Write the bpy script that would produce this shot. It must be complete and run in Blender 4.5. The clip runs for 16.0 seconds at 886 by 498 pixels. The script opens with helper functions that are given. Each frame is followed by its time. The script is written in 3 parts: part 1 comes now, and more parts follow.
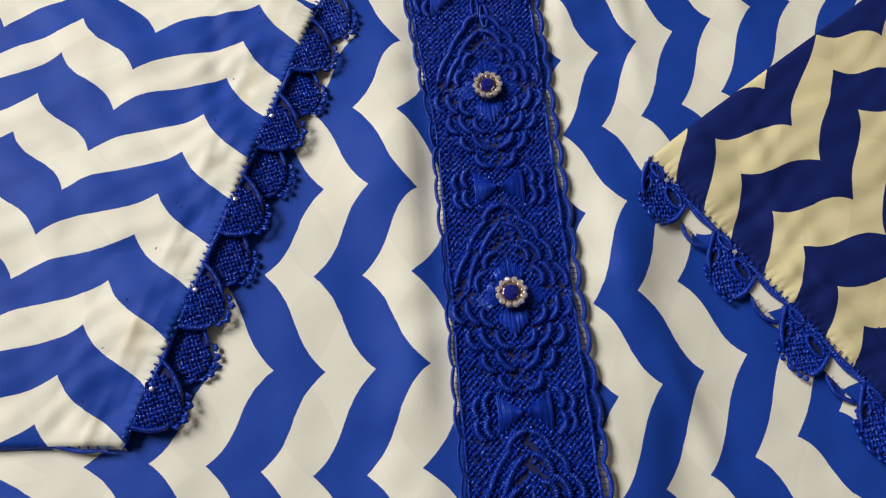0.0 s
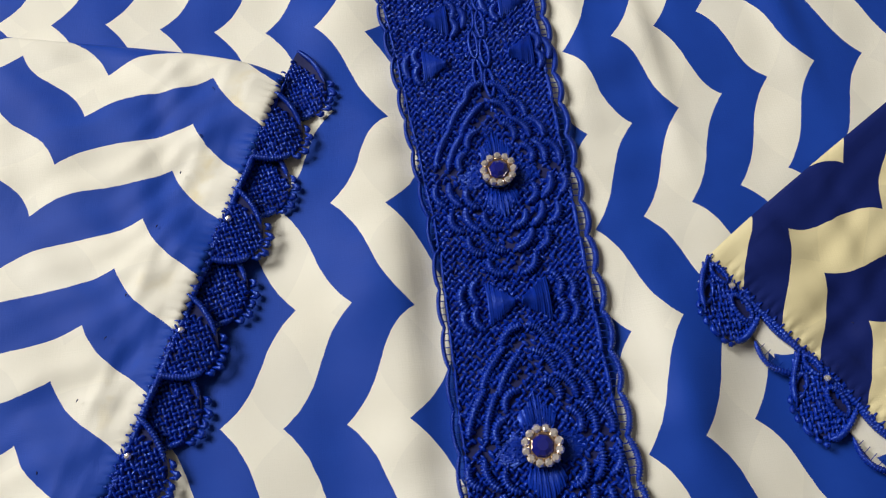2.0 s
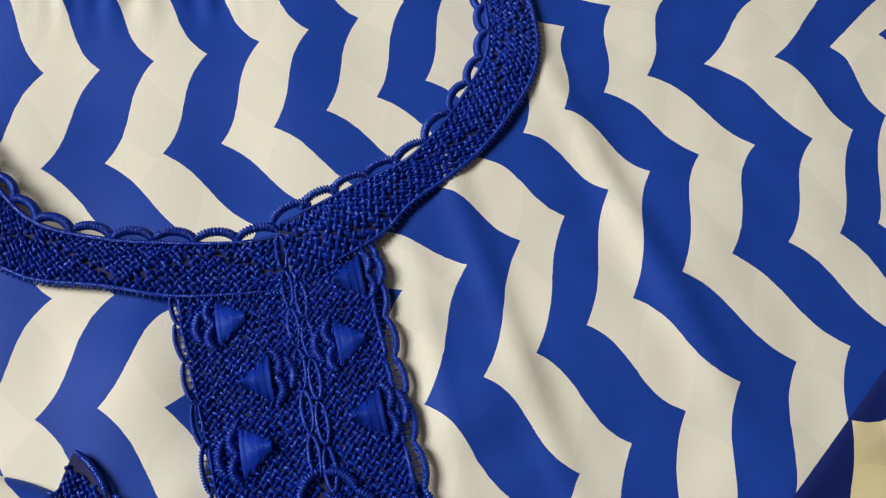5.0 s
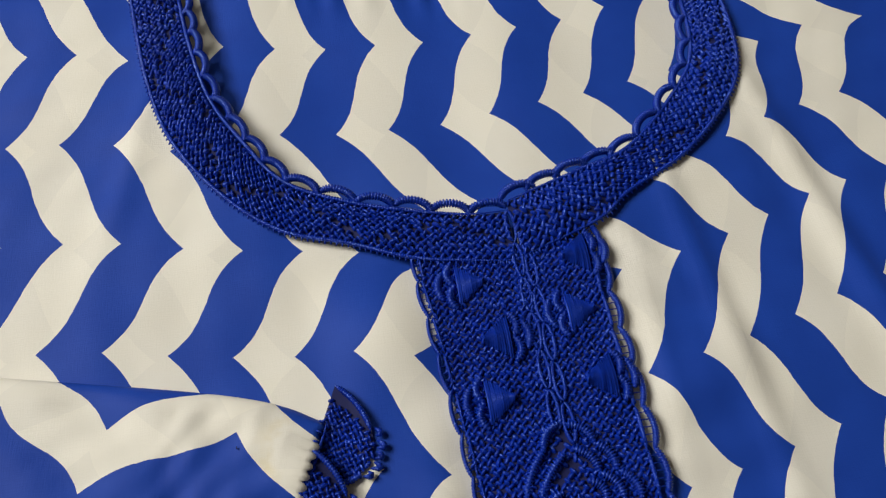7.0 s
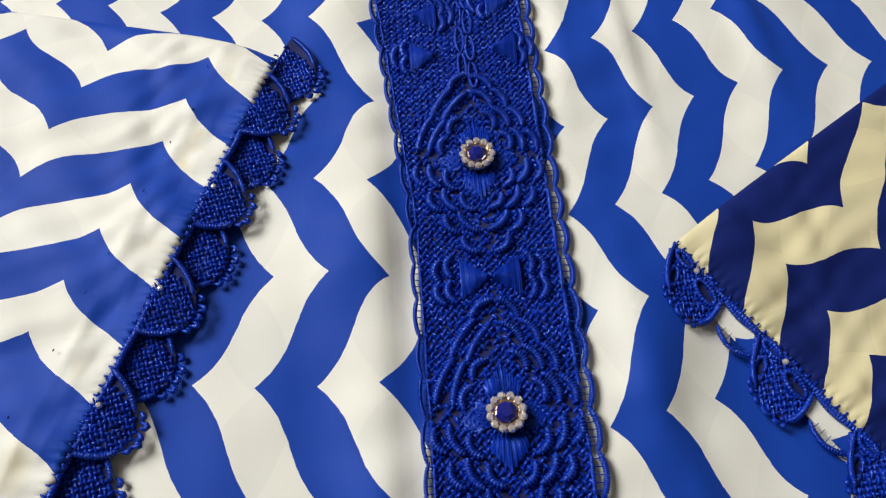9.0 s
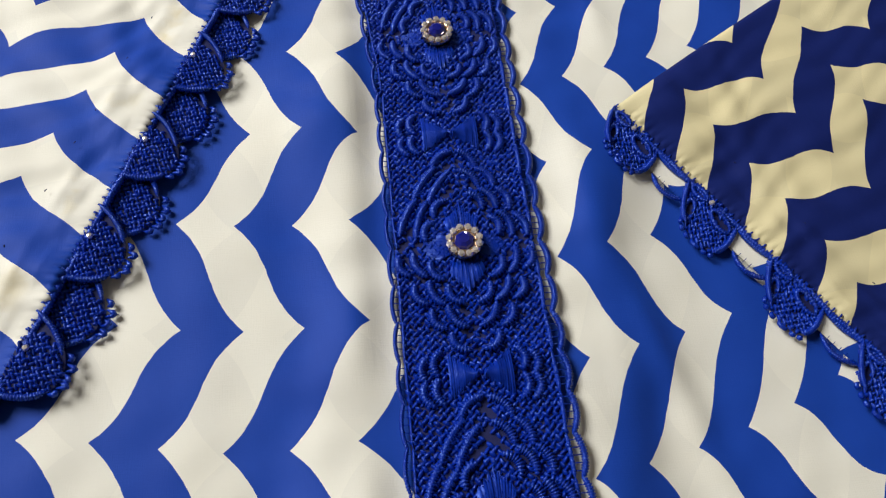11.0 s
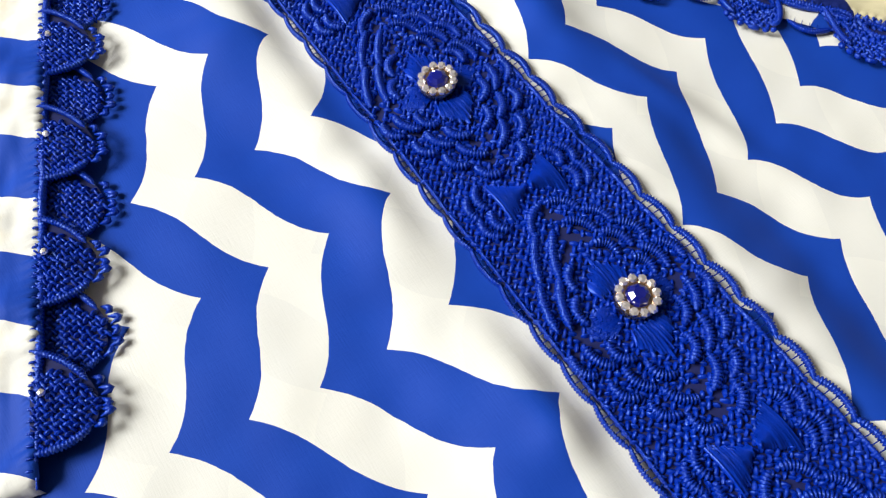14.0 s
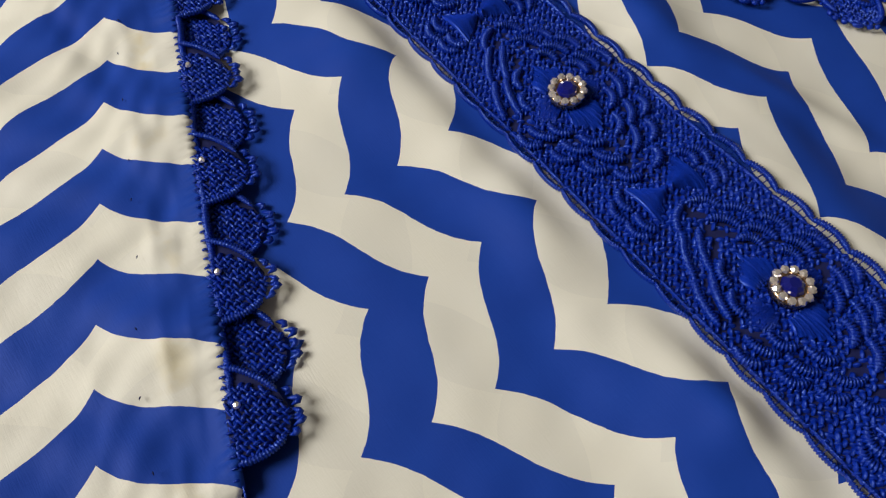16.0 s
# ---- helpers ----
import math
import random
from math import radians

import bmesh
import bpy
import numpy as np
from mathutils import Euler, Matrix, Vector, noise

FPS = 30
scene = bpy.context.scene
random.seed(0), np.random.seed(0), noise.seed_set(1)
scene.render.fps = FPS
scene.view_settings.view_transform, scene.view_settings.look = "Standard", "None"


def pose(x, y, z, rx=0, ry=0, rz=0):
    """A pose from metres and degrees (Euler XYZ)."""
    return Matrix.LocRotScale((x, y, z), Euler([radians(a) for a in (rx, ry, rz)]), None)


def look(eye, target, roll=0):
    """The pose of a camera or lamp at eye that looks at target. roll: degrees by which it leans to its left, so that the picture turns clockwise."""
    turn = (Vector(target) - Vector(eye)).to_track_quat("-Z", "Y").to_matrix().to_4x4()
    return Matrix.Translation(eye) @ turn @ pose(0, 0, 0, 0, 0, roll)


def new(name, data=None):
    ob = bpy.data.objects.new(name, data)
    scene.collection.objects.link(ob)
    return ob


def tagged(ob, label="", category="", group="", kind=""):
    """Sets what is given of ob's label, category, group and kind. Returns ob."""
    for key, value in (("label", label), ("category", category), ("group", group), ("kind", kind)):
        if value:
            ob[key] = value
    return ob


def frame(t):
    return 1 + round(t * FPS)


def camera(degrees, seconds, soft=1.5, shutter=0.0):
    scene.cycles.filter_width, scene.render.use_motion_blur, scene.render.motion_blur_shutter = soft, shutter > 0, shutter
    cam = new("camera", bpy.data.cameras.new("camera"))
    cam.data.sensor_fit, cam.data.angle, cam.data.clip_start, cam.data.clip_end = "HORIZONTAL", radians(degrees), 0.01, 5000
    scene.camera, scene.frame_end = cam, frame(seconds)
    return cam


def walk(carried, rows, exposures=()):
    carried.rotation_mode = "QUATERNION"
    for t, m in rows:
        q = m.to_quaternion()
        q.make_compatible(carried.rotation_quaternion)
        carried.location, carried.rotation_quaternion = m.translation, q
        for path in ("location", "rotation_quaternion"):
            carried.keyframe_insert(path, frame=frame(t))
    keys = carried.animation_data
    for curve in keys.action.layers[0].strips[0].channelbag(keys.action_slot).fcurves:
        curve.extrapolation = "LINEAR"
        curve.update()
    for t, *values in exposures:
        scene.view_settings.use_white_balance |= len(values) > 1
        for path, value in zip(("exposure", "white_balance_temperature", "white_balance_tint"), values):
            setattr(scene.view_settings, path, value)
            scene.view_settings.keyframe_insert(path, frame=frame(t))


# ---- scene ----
cam = camera(61.55, 16.0, 1.2)
PATH = [
    (0, (-0.02757, -0.07391, 0.25694), (-0.02234, 0.02934, -0.02469), -1.75),
    (0.5, (-0.03250, -0.06475, 0.24180), (-0.02367, 0.04128, -0.03869), -0.39),
    (1, (-0.03425, -0.04495, 0.23319), (-0.02357, 0.06699, -0.04494), -0.11),
    (1.5, (-0.03496, -0.03402, 0.22797), (-0.02573, 0.08247, -0.04834), -0.86),
    (2, (-0.02591, -0.02630, 0.21053), (-0.01838, 0.09037, -0.06576), -2.92),
    (2.5, (-0.00370, -0.00005, 0.20232), (0.00691, 0.10830, -0.07723), -5.28),
    (3, (0.01166, 0.02858, 0.19648), (0.02790, 0.14098, -0.08120), -4.30),
    (3.5, (0.02773, 0.04642, 0.19223), (0.05166, 0.16653, -0.08163), -3.10),
    (3.7, (0.03309, 0.05272, 0.19243), (0.05869, 0.17565, -0.08003), -2.87),
    (5.8, (-0.00728, 0.08366, 0.20210), (0.02014, 0.22380, -0.06173), -1.17),
    (6, (-0.01966, 0.08561, 0.20605), (0.00571, 0.22552, -0.05812), -1.25),
    (6.5, (-0.04022, 0.08390, 0.21187), (-0.01846, 0.22605, -0.05141), -1.26),
    (7, (-0.04127, 0.06942, 0.20901), (-0.01959, 0.21075, -0.05472), -0.35),
    (7.5, (-0.04015, 0.04639, 0.19972), (-0.02024, 0.18278, -0.06674), 0.80),
    (8, (-0.03447, 0.02325, 0.20502), (-0.01461, 0.15658, -0.06298), 3.71),
    (8.5, (-0.03059, -0.01693, 0.20815), (-0.01177, 0.11548, -0.06039), 3.91),
    (9, (-0.02339, -0.04876, 0.20858), (-0.01069, 0.08368, -0.06030), 1.29),
    (9.5, (-0.02260, -0.06381, 0.20937), (-0.00752, 0.06889, -0.05926), 2.47),
    (10, (-0.02233, -0.08000, 0.20781), (-0.00796, 0.05169, -0.06135), 2.84),
    (10.2, (-0.02304, -0.08511, 0.20736), (-0.00660, 0.04573, -0.06211), 3.31),
    (12.3, (-0.04472, -0.11816, 0.19598), (-0.00001, 0.02230, -0.06530), 5.09),
    (12.5, (-0.04953, -0.11683, 0.19312), (-0.00271, 0.02158, -0.06889), 0.97),
    (13, (-0.05933, -0.11370, 0.19249), (-0.00535, 0.02108, -0.07004), -4.04),
    (13.5, (-0.05610, -0.11699, 0.18461), (0.01177, 0.00598, -0.08048), -2.94),
    (14, (-0.07722, -0.11524, 0.16976), (0.00037, -0.00145, -0.09675), -0.36),
    (14.5, (-0.09615, -0.11007, 0.17557), (-0.02073, 0.00606, -0.09056), -2.70),
    (15, (-0.11941, -0.09641, 0.18753), (-0.03779, 0.02023, -0.07654), 0.06),
    (15.5, (-0.12110, -0.09062, 0.17807), (-0.04303, 0.02861, -0.08591), -3.44),
    (16, (-0.11259, -0.09689, 0.17629), (-0.03276, 0.02184, -0.08739), -3.47),
]
PRINT_LEFT = dict(deg=5, amp=0.626, bias=-0.014,
  u=[4.708, 0.141, 0.1, 0.119, -0.191, 0.04, 1.48, 0.587, -0.285, -0.202, 0.033, -9.719, -0.291, -0.425, -0.002, -10.844, -1.015, -0.105, -5.872, -0.441, -1.29],
  v=[2.798, -3.568, -0.091, 0.006, 0.037, -0.011, -4.086, -3.17, 0.037, 0.083, -0.015, -10.995, -4.87, 0.289, 0.025, -13.612, -3.009, 0.148, -7.551, -0.637, -1.547])
PRINT_LEFT['box'] = [-0.169, -0.092, -0.025, 0.278]
PRINT_RIGHT = dict(deg=5, amp=0.605, bias=0.009,
  u=[-1.745, -0.115, 0.293, -0.29, 0.077, 0.117, 8.813, 1.728, -1.081, -0.511, -0.457, -7.192, -2.83, 2.705, 0.905, 9.448, 1.494, -1.502, -6.49, -0.378, 1.863],
  v=[2.59, -2.869, -0.001, -0.099, 0.053, -0.001, 1.66, -0.079, 0.092, 0.058, -0.067, -4.076, -0.269, -0.18, 0.078, 6.543, 0.672, 0.131, -4.543, -0.502, 1.208])
PRINT_RIGHT['box'] = [0.026, -0.135, 0.174, 0.226]
PRINT_BACK = dict(deg=2, amp=0.565, bias=-0.016,
  u=[-4.509, 5.884, -1.083, 5.558, -0.051, 0.167],
  v=[9.391, -4.399, 0.359, 0.726, -0.231, 0.33])
PRINT_BACK['box'] = [-0.092, 0.234, 0.074, 0.284]
PRINT_SLEEVE_A = dict(deg=3, amp=0.642, bias=-0.038,
  u=[2.662, -5.903, 0.379, -0.026, -5.986, -0.682, 0.202, -2.582, -0.264, -0.463],
  v=[-2.184, 0.945, -0.028, -0.125, 0.275, -0.215, -0.181, 1.523, -0.046, 0.249])
PRINT_SLEEVE_A['box'] = [-0.186, -0.031, -0.089, 0.137]
PRINT_SLEEVE_B = dict(deg=3, amp=0.580, bias=0.025,
  u=[-3.12, -4.968, 0.841, -0.848, 7.926, 0.78, -0.009, -3.113, -0.291, 0.796],
  v=[-4.688, 0.591, 1.148, -1.103, 7.173, 1.047, -0.147, -4.308, -0.245, 1.394])
PRINT_SLEEVE_B['box'] = [0.083, -0.02, 0.147, 0.101]
EXPOSURE = [
    (0, -0.27, 6500, 10), (2, -0.22, 6500, 10), (3.5, -0.13, 6500, 10), (6, -0.48, 6600, 10), (7, -0.50, 6550, 10), (8, -0.29, 6300, 10),
    (8.6, 0.0, 6200, 10), (9, -0.08, 6150, 10), (10, -0.10, 6350, 10), (12.5, 0.0, 6200, 10), (13, 0.38, 6150, 10), (13.5, 0.46, 6050, 10),
    (14.0, 0.40, 6020, 10), (14.5, -0.19, 6450, 10), (15, -0.38, 6600, 10), (16, -0.46, 6600, 10),
]
walk(cam, [(t, look(eye, aim, roll)) for t, eye, aim, roll in PATH], EXPOSURE)

# ---- light: one window beside the table, pale room ----
world = bpy.data.worlds.new("sky")
scene.world = world
world.use_nodes = True
sky = world.node_tree.nodes.new("ShaderNodeTexSky")
sky.sky_type, sky.sun_disc = "NISHITA", False
sky.sun_elevation, sky.sun_rotation = radians(40), radians(-90)
world.node_tree.links.new(sky.outputs[0], world.node_tree.nodes["Background"].inputs[0])
world.node_tree.nodes["Background"].inputs[1].default_value = 0.1
WINDOW = (-1.10, 0.62, 1.15, 0.80, 0.85)    # wall x, centre y, centre z, width, height
window_light = bpy.data.lights.new("window_light", "AREA")
window_light.shape, window_light.size, window_light.size_y = "RECTANGLE", WINDOW[4], WINDOW[3]
window_light.energy, window_light.color = 46, (1.0, 0.975, 0.93)
new("window_light", window_light).matrix_world = look((WINDOW[0] - 0.02, WINDOW[1], WINDOW[2]), (0.0, 0.05, 0.0))

# ---- materials ----


def material(name, colour=(0.5, 0.5, 0.5), rough=0.5, metal=0.0, **more):
    m = bpy.data.materials.new(name)
    m.use_nodes = True
    p = m.node_tree.nodes["Principled BSDF"]
    p.inputs["Base Color"].default_value = (*colour, 1)
    p.inputs["Roughness"].default_value = rough
    p.inputs["Metallic"].default_value = metal
    for key, value in more.items():
        p.inputs[key.replace("_", " ")].default_value = value
    return m


class Nodes:
    """Shorthand for shader arithmetic in one material."""

    def __init__(self, m):
        self.tree = m.node_tree
        self.shader = self.tree.nodes["Principled BSDF"]

    def put(self, socket, value):
        if isinstance(value, bpy.types.NodeSocket):
            self.tree.links.new(value, socket)
        else:
            socket.default_value = value

    def math(self, op, a, b=0.0, c=0.0):
        n = self.tree.nodes.new("ShaderNodeMath")
        n.operation = op
        for socket, value in zip(n.inputs, (a, b, c)):
            self.put(socket, value)
        return n.outputs[0]

    def mix(self, factor, a, b):
        n = self.tree.nodes.new("ShaderNodeMix")
        n.data_type = "RGBA"
        self.put(n.inputs[0], factor)
        self.put(n.inputs[6], a)
        self.put(n.inputs[7], b)
        return n.outputs[2]

    def where(self, kind="Object", stretch=None):
        out = self.tree.nodes.new("ShaderNodeTexCoord").outputs[kind]
        if stretch:
            n = self.tree.nodes.new("ShaderNodeMapping")
            n.inputs["Scale"].default_value = stretch
            self.tree.links.new(out, n.inputs[0])
            out = n.outputs[0]
        return out

    def noise(self, scale, detail=3.0, at=None):
        n = self.tree.nodes.new("ShaderNodeTexNoise")
        n.inputs["Scale"].default_value, n.inputs["Detail"].default_value = scale, detail
        self.tree.links.new(at or self.where(), n.inputs["Vector"])
        return n.outputs[0]

    def bump(self, height, strength, distance):
        n = self.tree.nodes.new("ShaderNodeBump")
        n.inputs["Strength"].default_value, n.inputs["Distance"].default_value = strength, distance
        self.tree.links.new(height, n.inputs["Height"])
        self.tree.links.new(n.outputs[0], self.shader.inputs["Normal"])


def printed_cloth(name, amp, bias, white_first, blue, white, rough=0.58, ghost=0.12, sheen=0.0, stained=None):
    """Satin with zigzag stripes that end in pointed ogee tips. UV: stripe number and half wave number."""
    m = material(name, rough=rough)
    k = Nodes(m)
    uv = k.tree.nodes.new("ShaderNodeSeparateXYZ")
    k.tree.links.new(k.where("UV"), uv.inputs[0])
    wobble = k.math("MULTIPLY", k.math("SUBTRACT", k.noise(260, 2), 0.5), 0.035)
    u = k.math("ADD", uv.outputs[0], wobble)

    def stripes(u, v, amp):
        s = k.math("SUBTRACT", 1.0, k.math("MULTIPLY", k.math("PINGPONG", v, 1.0), 2.0))
        cube = k.math("MULTIPLY", k.math("MULTIPLY", s, s), s)
        ogee = k.math("ADD", k.math("MULTIPLY", s, 0.58), k.math("MULTIPLY", cube, 0.42))
        w = k.math("SUBTRACT", u, k.math("MULTIPLY", ogee, amp))
        return k.math("FRACT", k.math("MULTIPLY", w, 0.5))

    f = stripes(u, uv.outputs[1], amp)
    first = k.math("LESS_THAN", k.math("ABSOLUTE", k.math("SUBTRACT", f, 0.25)), 0.25 - bias / 2)
    is_white = first if white_first else k.math("SUBTRACT", 1.0, first)
    # the print of the layer beneath shows faintly through the pale stripes
    g = stripes(k.math("ADD", k.math("MULTIPLY", u, 0.90), 0.35), k.math("ADD", uv.outputs[1], 0.94), amp)
    under = k.math("MULTIPLY", k.math("GREATER_THAN", g, 0.5), ghost)
    pale = k.mix(under, (*white, 1), (white[0] * 0.55, white[1] * 0.57, white[2] * 0.66, 1))
    stain = k.math("MULTIPLY", k.noise(38, 4), 0.30)
    pale = k.mix(stain, pale, (white[0] * 0.93, white[1] * 0.86, white[2] * 0.68, 1))
    if stained:
        (ax, ay), (bx, by) = stained
        run = math.hypot(bx - ax, by - ay)
        p = k.tree.nodes.new("ShaderNodeSeparateXYZ")
        k.tree.links.new(k.where(), p.inputs[0])
        inward = k.math("ADD", k.math("MULTIPLY", k.math("SUBTRACT", p.outputs[0], ax), (by - ay) / run), k.math("MULTIPLY", k.math("SUBTRACT", p.outputs[1], ay), (ax - bx) / run))
        strip = k.math("MAXIMUM", k.math("SUBTRACT", 1.0, k.math("ABSOLUTE", k.math("DIVIDE", k.math("SUBTRACT", inward, 0.0100), 0.0060))), 0.0)
        spots = k.math("MINIMUM", k.math("MAXIMUM", k.math("MULTIPLY", k.math("SUBTRACT", k.noise(90, 3), 0.50), 7.0), 0.0), 1.0)
        pale = k.mix(k.math("MULTIPLY", k.math("MULTIPLY", strip, spots), 0.6), pale, (white[0] * 0.82, white[1] * 0.72, white[2] * 0.48, 1))
    deep = k.mix(k.noise(60, 3), (*blue, 1), (blue[0] * 0.72, blue[1] * 0.72, blue[2] * 0.8, 1))
    k.put(k.shader.inputs["Base Color"], k.mix(is_white, deep, pale))
    k.shader.inputs["Sheen Weight"].default_value = sheen
    k.shader.inputs["Sheen Roughness"].default_value = 0.4
    k.shader.inputs["Specular IOR Level"].default_value = 0.13
    threads = k.math("ADD", k.noise(1.0, 2, k.where("Object", (2600, 260, 300))), k.noise(1.0, 2, k.where("Object", (260, 2600, 300))))
    k.bump(threads, 0.10, 0.0006)
    return m


BLUE, CREAM = (0.012, 0.060, 0.385), (0.80, 0.78, 0.695)
thread = material("cotton_thread", (0.004, 0.018, 0.30), 0.27, Specular_Tint=(0.30, 0.50, 1.0, 1), Specular_IOR_Level=1.0)
_k = Nodes(thread)
_k.put(_k.shader.inputs["Base Color"], _k.mix(_k.noise(180, 4), (0.001, 0.010, 0.18, 1), (0.003, 0.034, 0.43, 1)))
_k.bump(_k.math("ADD", _k.noise(1300, 2), _k.noise(3200, 2)), 0.42, 0.0005)
silk = material("silk_thread", (0.008, 0.030, 0.34), 0.34, Specular_Tint=(0.30, 0.48, 1.0, 1), Specular_IOR_Level=0.9)
_k = Nodes(silk)
_k.put(_k.shader.inputs["Base Color"], _k.mix(_k.noise(400, 3), (0.0015, 0.018, 0.28, 1), (0.0035, 0.042, 0.50, 1)))
_k.bump(_k.noise(1800, 2), 0.25, 0.0004)
# near-black blue: the shade between lace threads, put into colour; needle specks share it
gap_shade = material("lace_gap_shade", (0.004, 0.010, 0.13), 0.8)
_k = Nodes(gap_shade)
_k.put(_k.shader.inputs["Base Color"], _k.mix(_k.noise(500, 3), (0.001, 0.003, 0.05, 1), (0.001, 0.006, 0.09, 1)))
gold = material("button_metal", (0.62, 0.42, 0.25), 0.28, 1.0)
_k = Nodes(gold)
_k.put(_k.shader.inputs["Roughness"], _k.math("ADD", _k.math("MULTIPLY", _k.noise(900), 0.25), 0.12))
crystal_glass = material("clear_crystal", (0.98, 0.89, 0.82), 0.09, 0.72)
sapphire = material("blue_crystal", (0.004, 0.008, 0.17), 0.05, 0.0, Coat_Weight=1.0, Coat_Roughness=0.03)
wood = material("table_wood", (0.22, 0.13, 0.07), 0.45)
_k = Nodes(wood)
_k.put(_k.shader.inputs["Base Color"], _k.mix(_k.noise(9, 6, _k.where("Object", (1, 12, 1))), (0.16, 0.09, 0.045, 1), (0.30, 0.18, 0.10, 1)))
plaster = material("wall_paint", (0.78, 0.74, 0.66), 0.8)
_k = Nodes(plaster)
_k.put(_k.shader.inputs["Base Color"], _k.mix(_k.noise(3, 5), (0.40, 0.38, 0.35, 1), (0.46, 0.44, 0.40, 1)))
_k.bump(_k.noise(120, 3), 0.2, 0.002)
tape_cloth = material("tape_cloth", (0.02, 0.02, 0.025), 0.9)
_k = Nodes(tape_cloth)
_k.put(_k.shader.inputs["Base Color"], _k.mix(_k.noise(800, 3), (0.006, 0.007, 0.012, 1), (0.02, 0.022, 0.035, 1)))
_k.shader.inputs["Specular IOR Level"].default_value = 0.15
_k.bump(_k.noise(1400, 2), 0.6, 0.0006)
tape_mark = material("tape_mark", (0.72, 0.69, 0.62), 0.7)

# ---- mesh helpers ----


def mesh_of(name, verts, faces, smooth=True, uvs=None):
    me = bpy.data.meshes.new(name)
    me.from_pydata([tuple(map(float, v)) for v in verts], [], [tuple(map(int, f)) for f in faces])
    if smooth:
        me.polygons.foreach_set("use_smooth", [True] * len(me.polygons))
    if uvs is not None:
        layer = me.uv_layers.new(name="print")
        index = np.empty(len(me.loops), int)
        me.loops.foreach_get("vertex_index", index)
        layer.data.foreach_set("uv", np.asarray(uvs)[index].ravel())
    me.update()
    return me


def part(name, me, mat, parent, label="", m=None, kind=""):
    ob = new(name, me)
    if mat and not me.materials:
        me.materials.append(mat)
    ob.parent = parent
    if m is not None:
        ob.matrix_local = m
    return tagged(ob, label=label, kind=kind)


def joined(pieces):
    verts, faces, n = [], [], 0
    for v, f in pieces:
        verts.append(np.asarray(v, float))
        faces += [tuple(i + n for i in face) for face in f]
        n += len(v)
    return np.concatenate(verts), faces


def spline(points, n):
    """n places along a smooth curve through the points."""
    p = np.asarray(points, float)
    p = np.vstack([2 * p[0] - p[1], p, 2 * p[-1] - p[-2]])
    t = np.linspace(0, len(p) - 3 - 1e-9, n)
    i = t.astype(int)
    f = (t - i)[:, None]
    a, b, c, d = p[i], p[i + 1], p[i + 2], p[i + 3]
    return 0.5 * (2 * b + (c - a) * f + (2 * a - 5 * b + 4 * c - d) * f**2 + (3 * b - a - 3 * c + d) * f**3)


def cord(points, radius, rib=0.0, pitch=0.0008, sides=7, taper=False, flat=1.0):
    """A thread or a buttonhole-stitched bar along a path; rib: depth of its whipping, of the radius."""
    p = np.asarray(points, float)
    length = np.linalg.norm(np.diff(p, axis=0), axis=1).sum()
    n = max(7, int(length / pitch) * 3 + 1) if rib else len(p)
    p = spline(p, n) if rib or len(p) < n else p
    along = np.gradient(p, axis=0)
    along /= np.linalg.norm(along, axis=1)[:, None] + 1e-12
    side = np.cross(along, (0, 0, 1.0))
    side /= np.linalg.norm(side, axis=1)[:, None] + 1e-9
    up = np.cross(side, along)
    r = np.full(n, radius)
    if rib:
        r *= 1 - rib * (np.arange(n) % 3 == 0)
    s = np.linspace(-1, 1, n)
    r = r * (np.clip(1 - s**8, 0.25, 1) if not taper else np.clip(1 - s**2, 0.12, 1) ** 0.5)
    a = np.arange(sides) / sides * 2 * math.pi
    ring = np.cos(a)[None, :, None] * side[:, None] + flat * np.sin(a)[None, :, None] * up[:, None]
    v = (p[:, None] + r[:, None, None] * ring).reshape(-1, 3)
    f = [(i * sides + j, i * sides + (j + 1) % sides, (i + 1) * sides + (j + 1) % sides, (i + 1) * sides + j) for i in range(n - 1) for j in range(sides)]
    f += [tuple(range(sides))[::-1], tuple(range((n - 1) * sides, n * sides))]
    return v, f


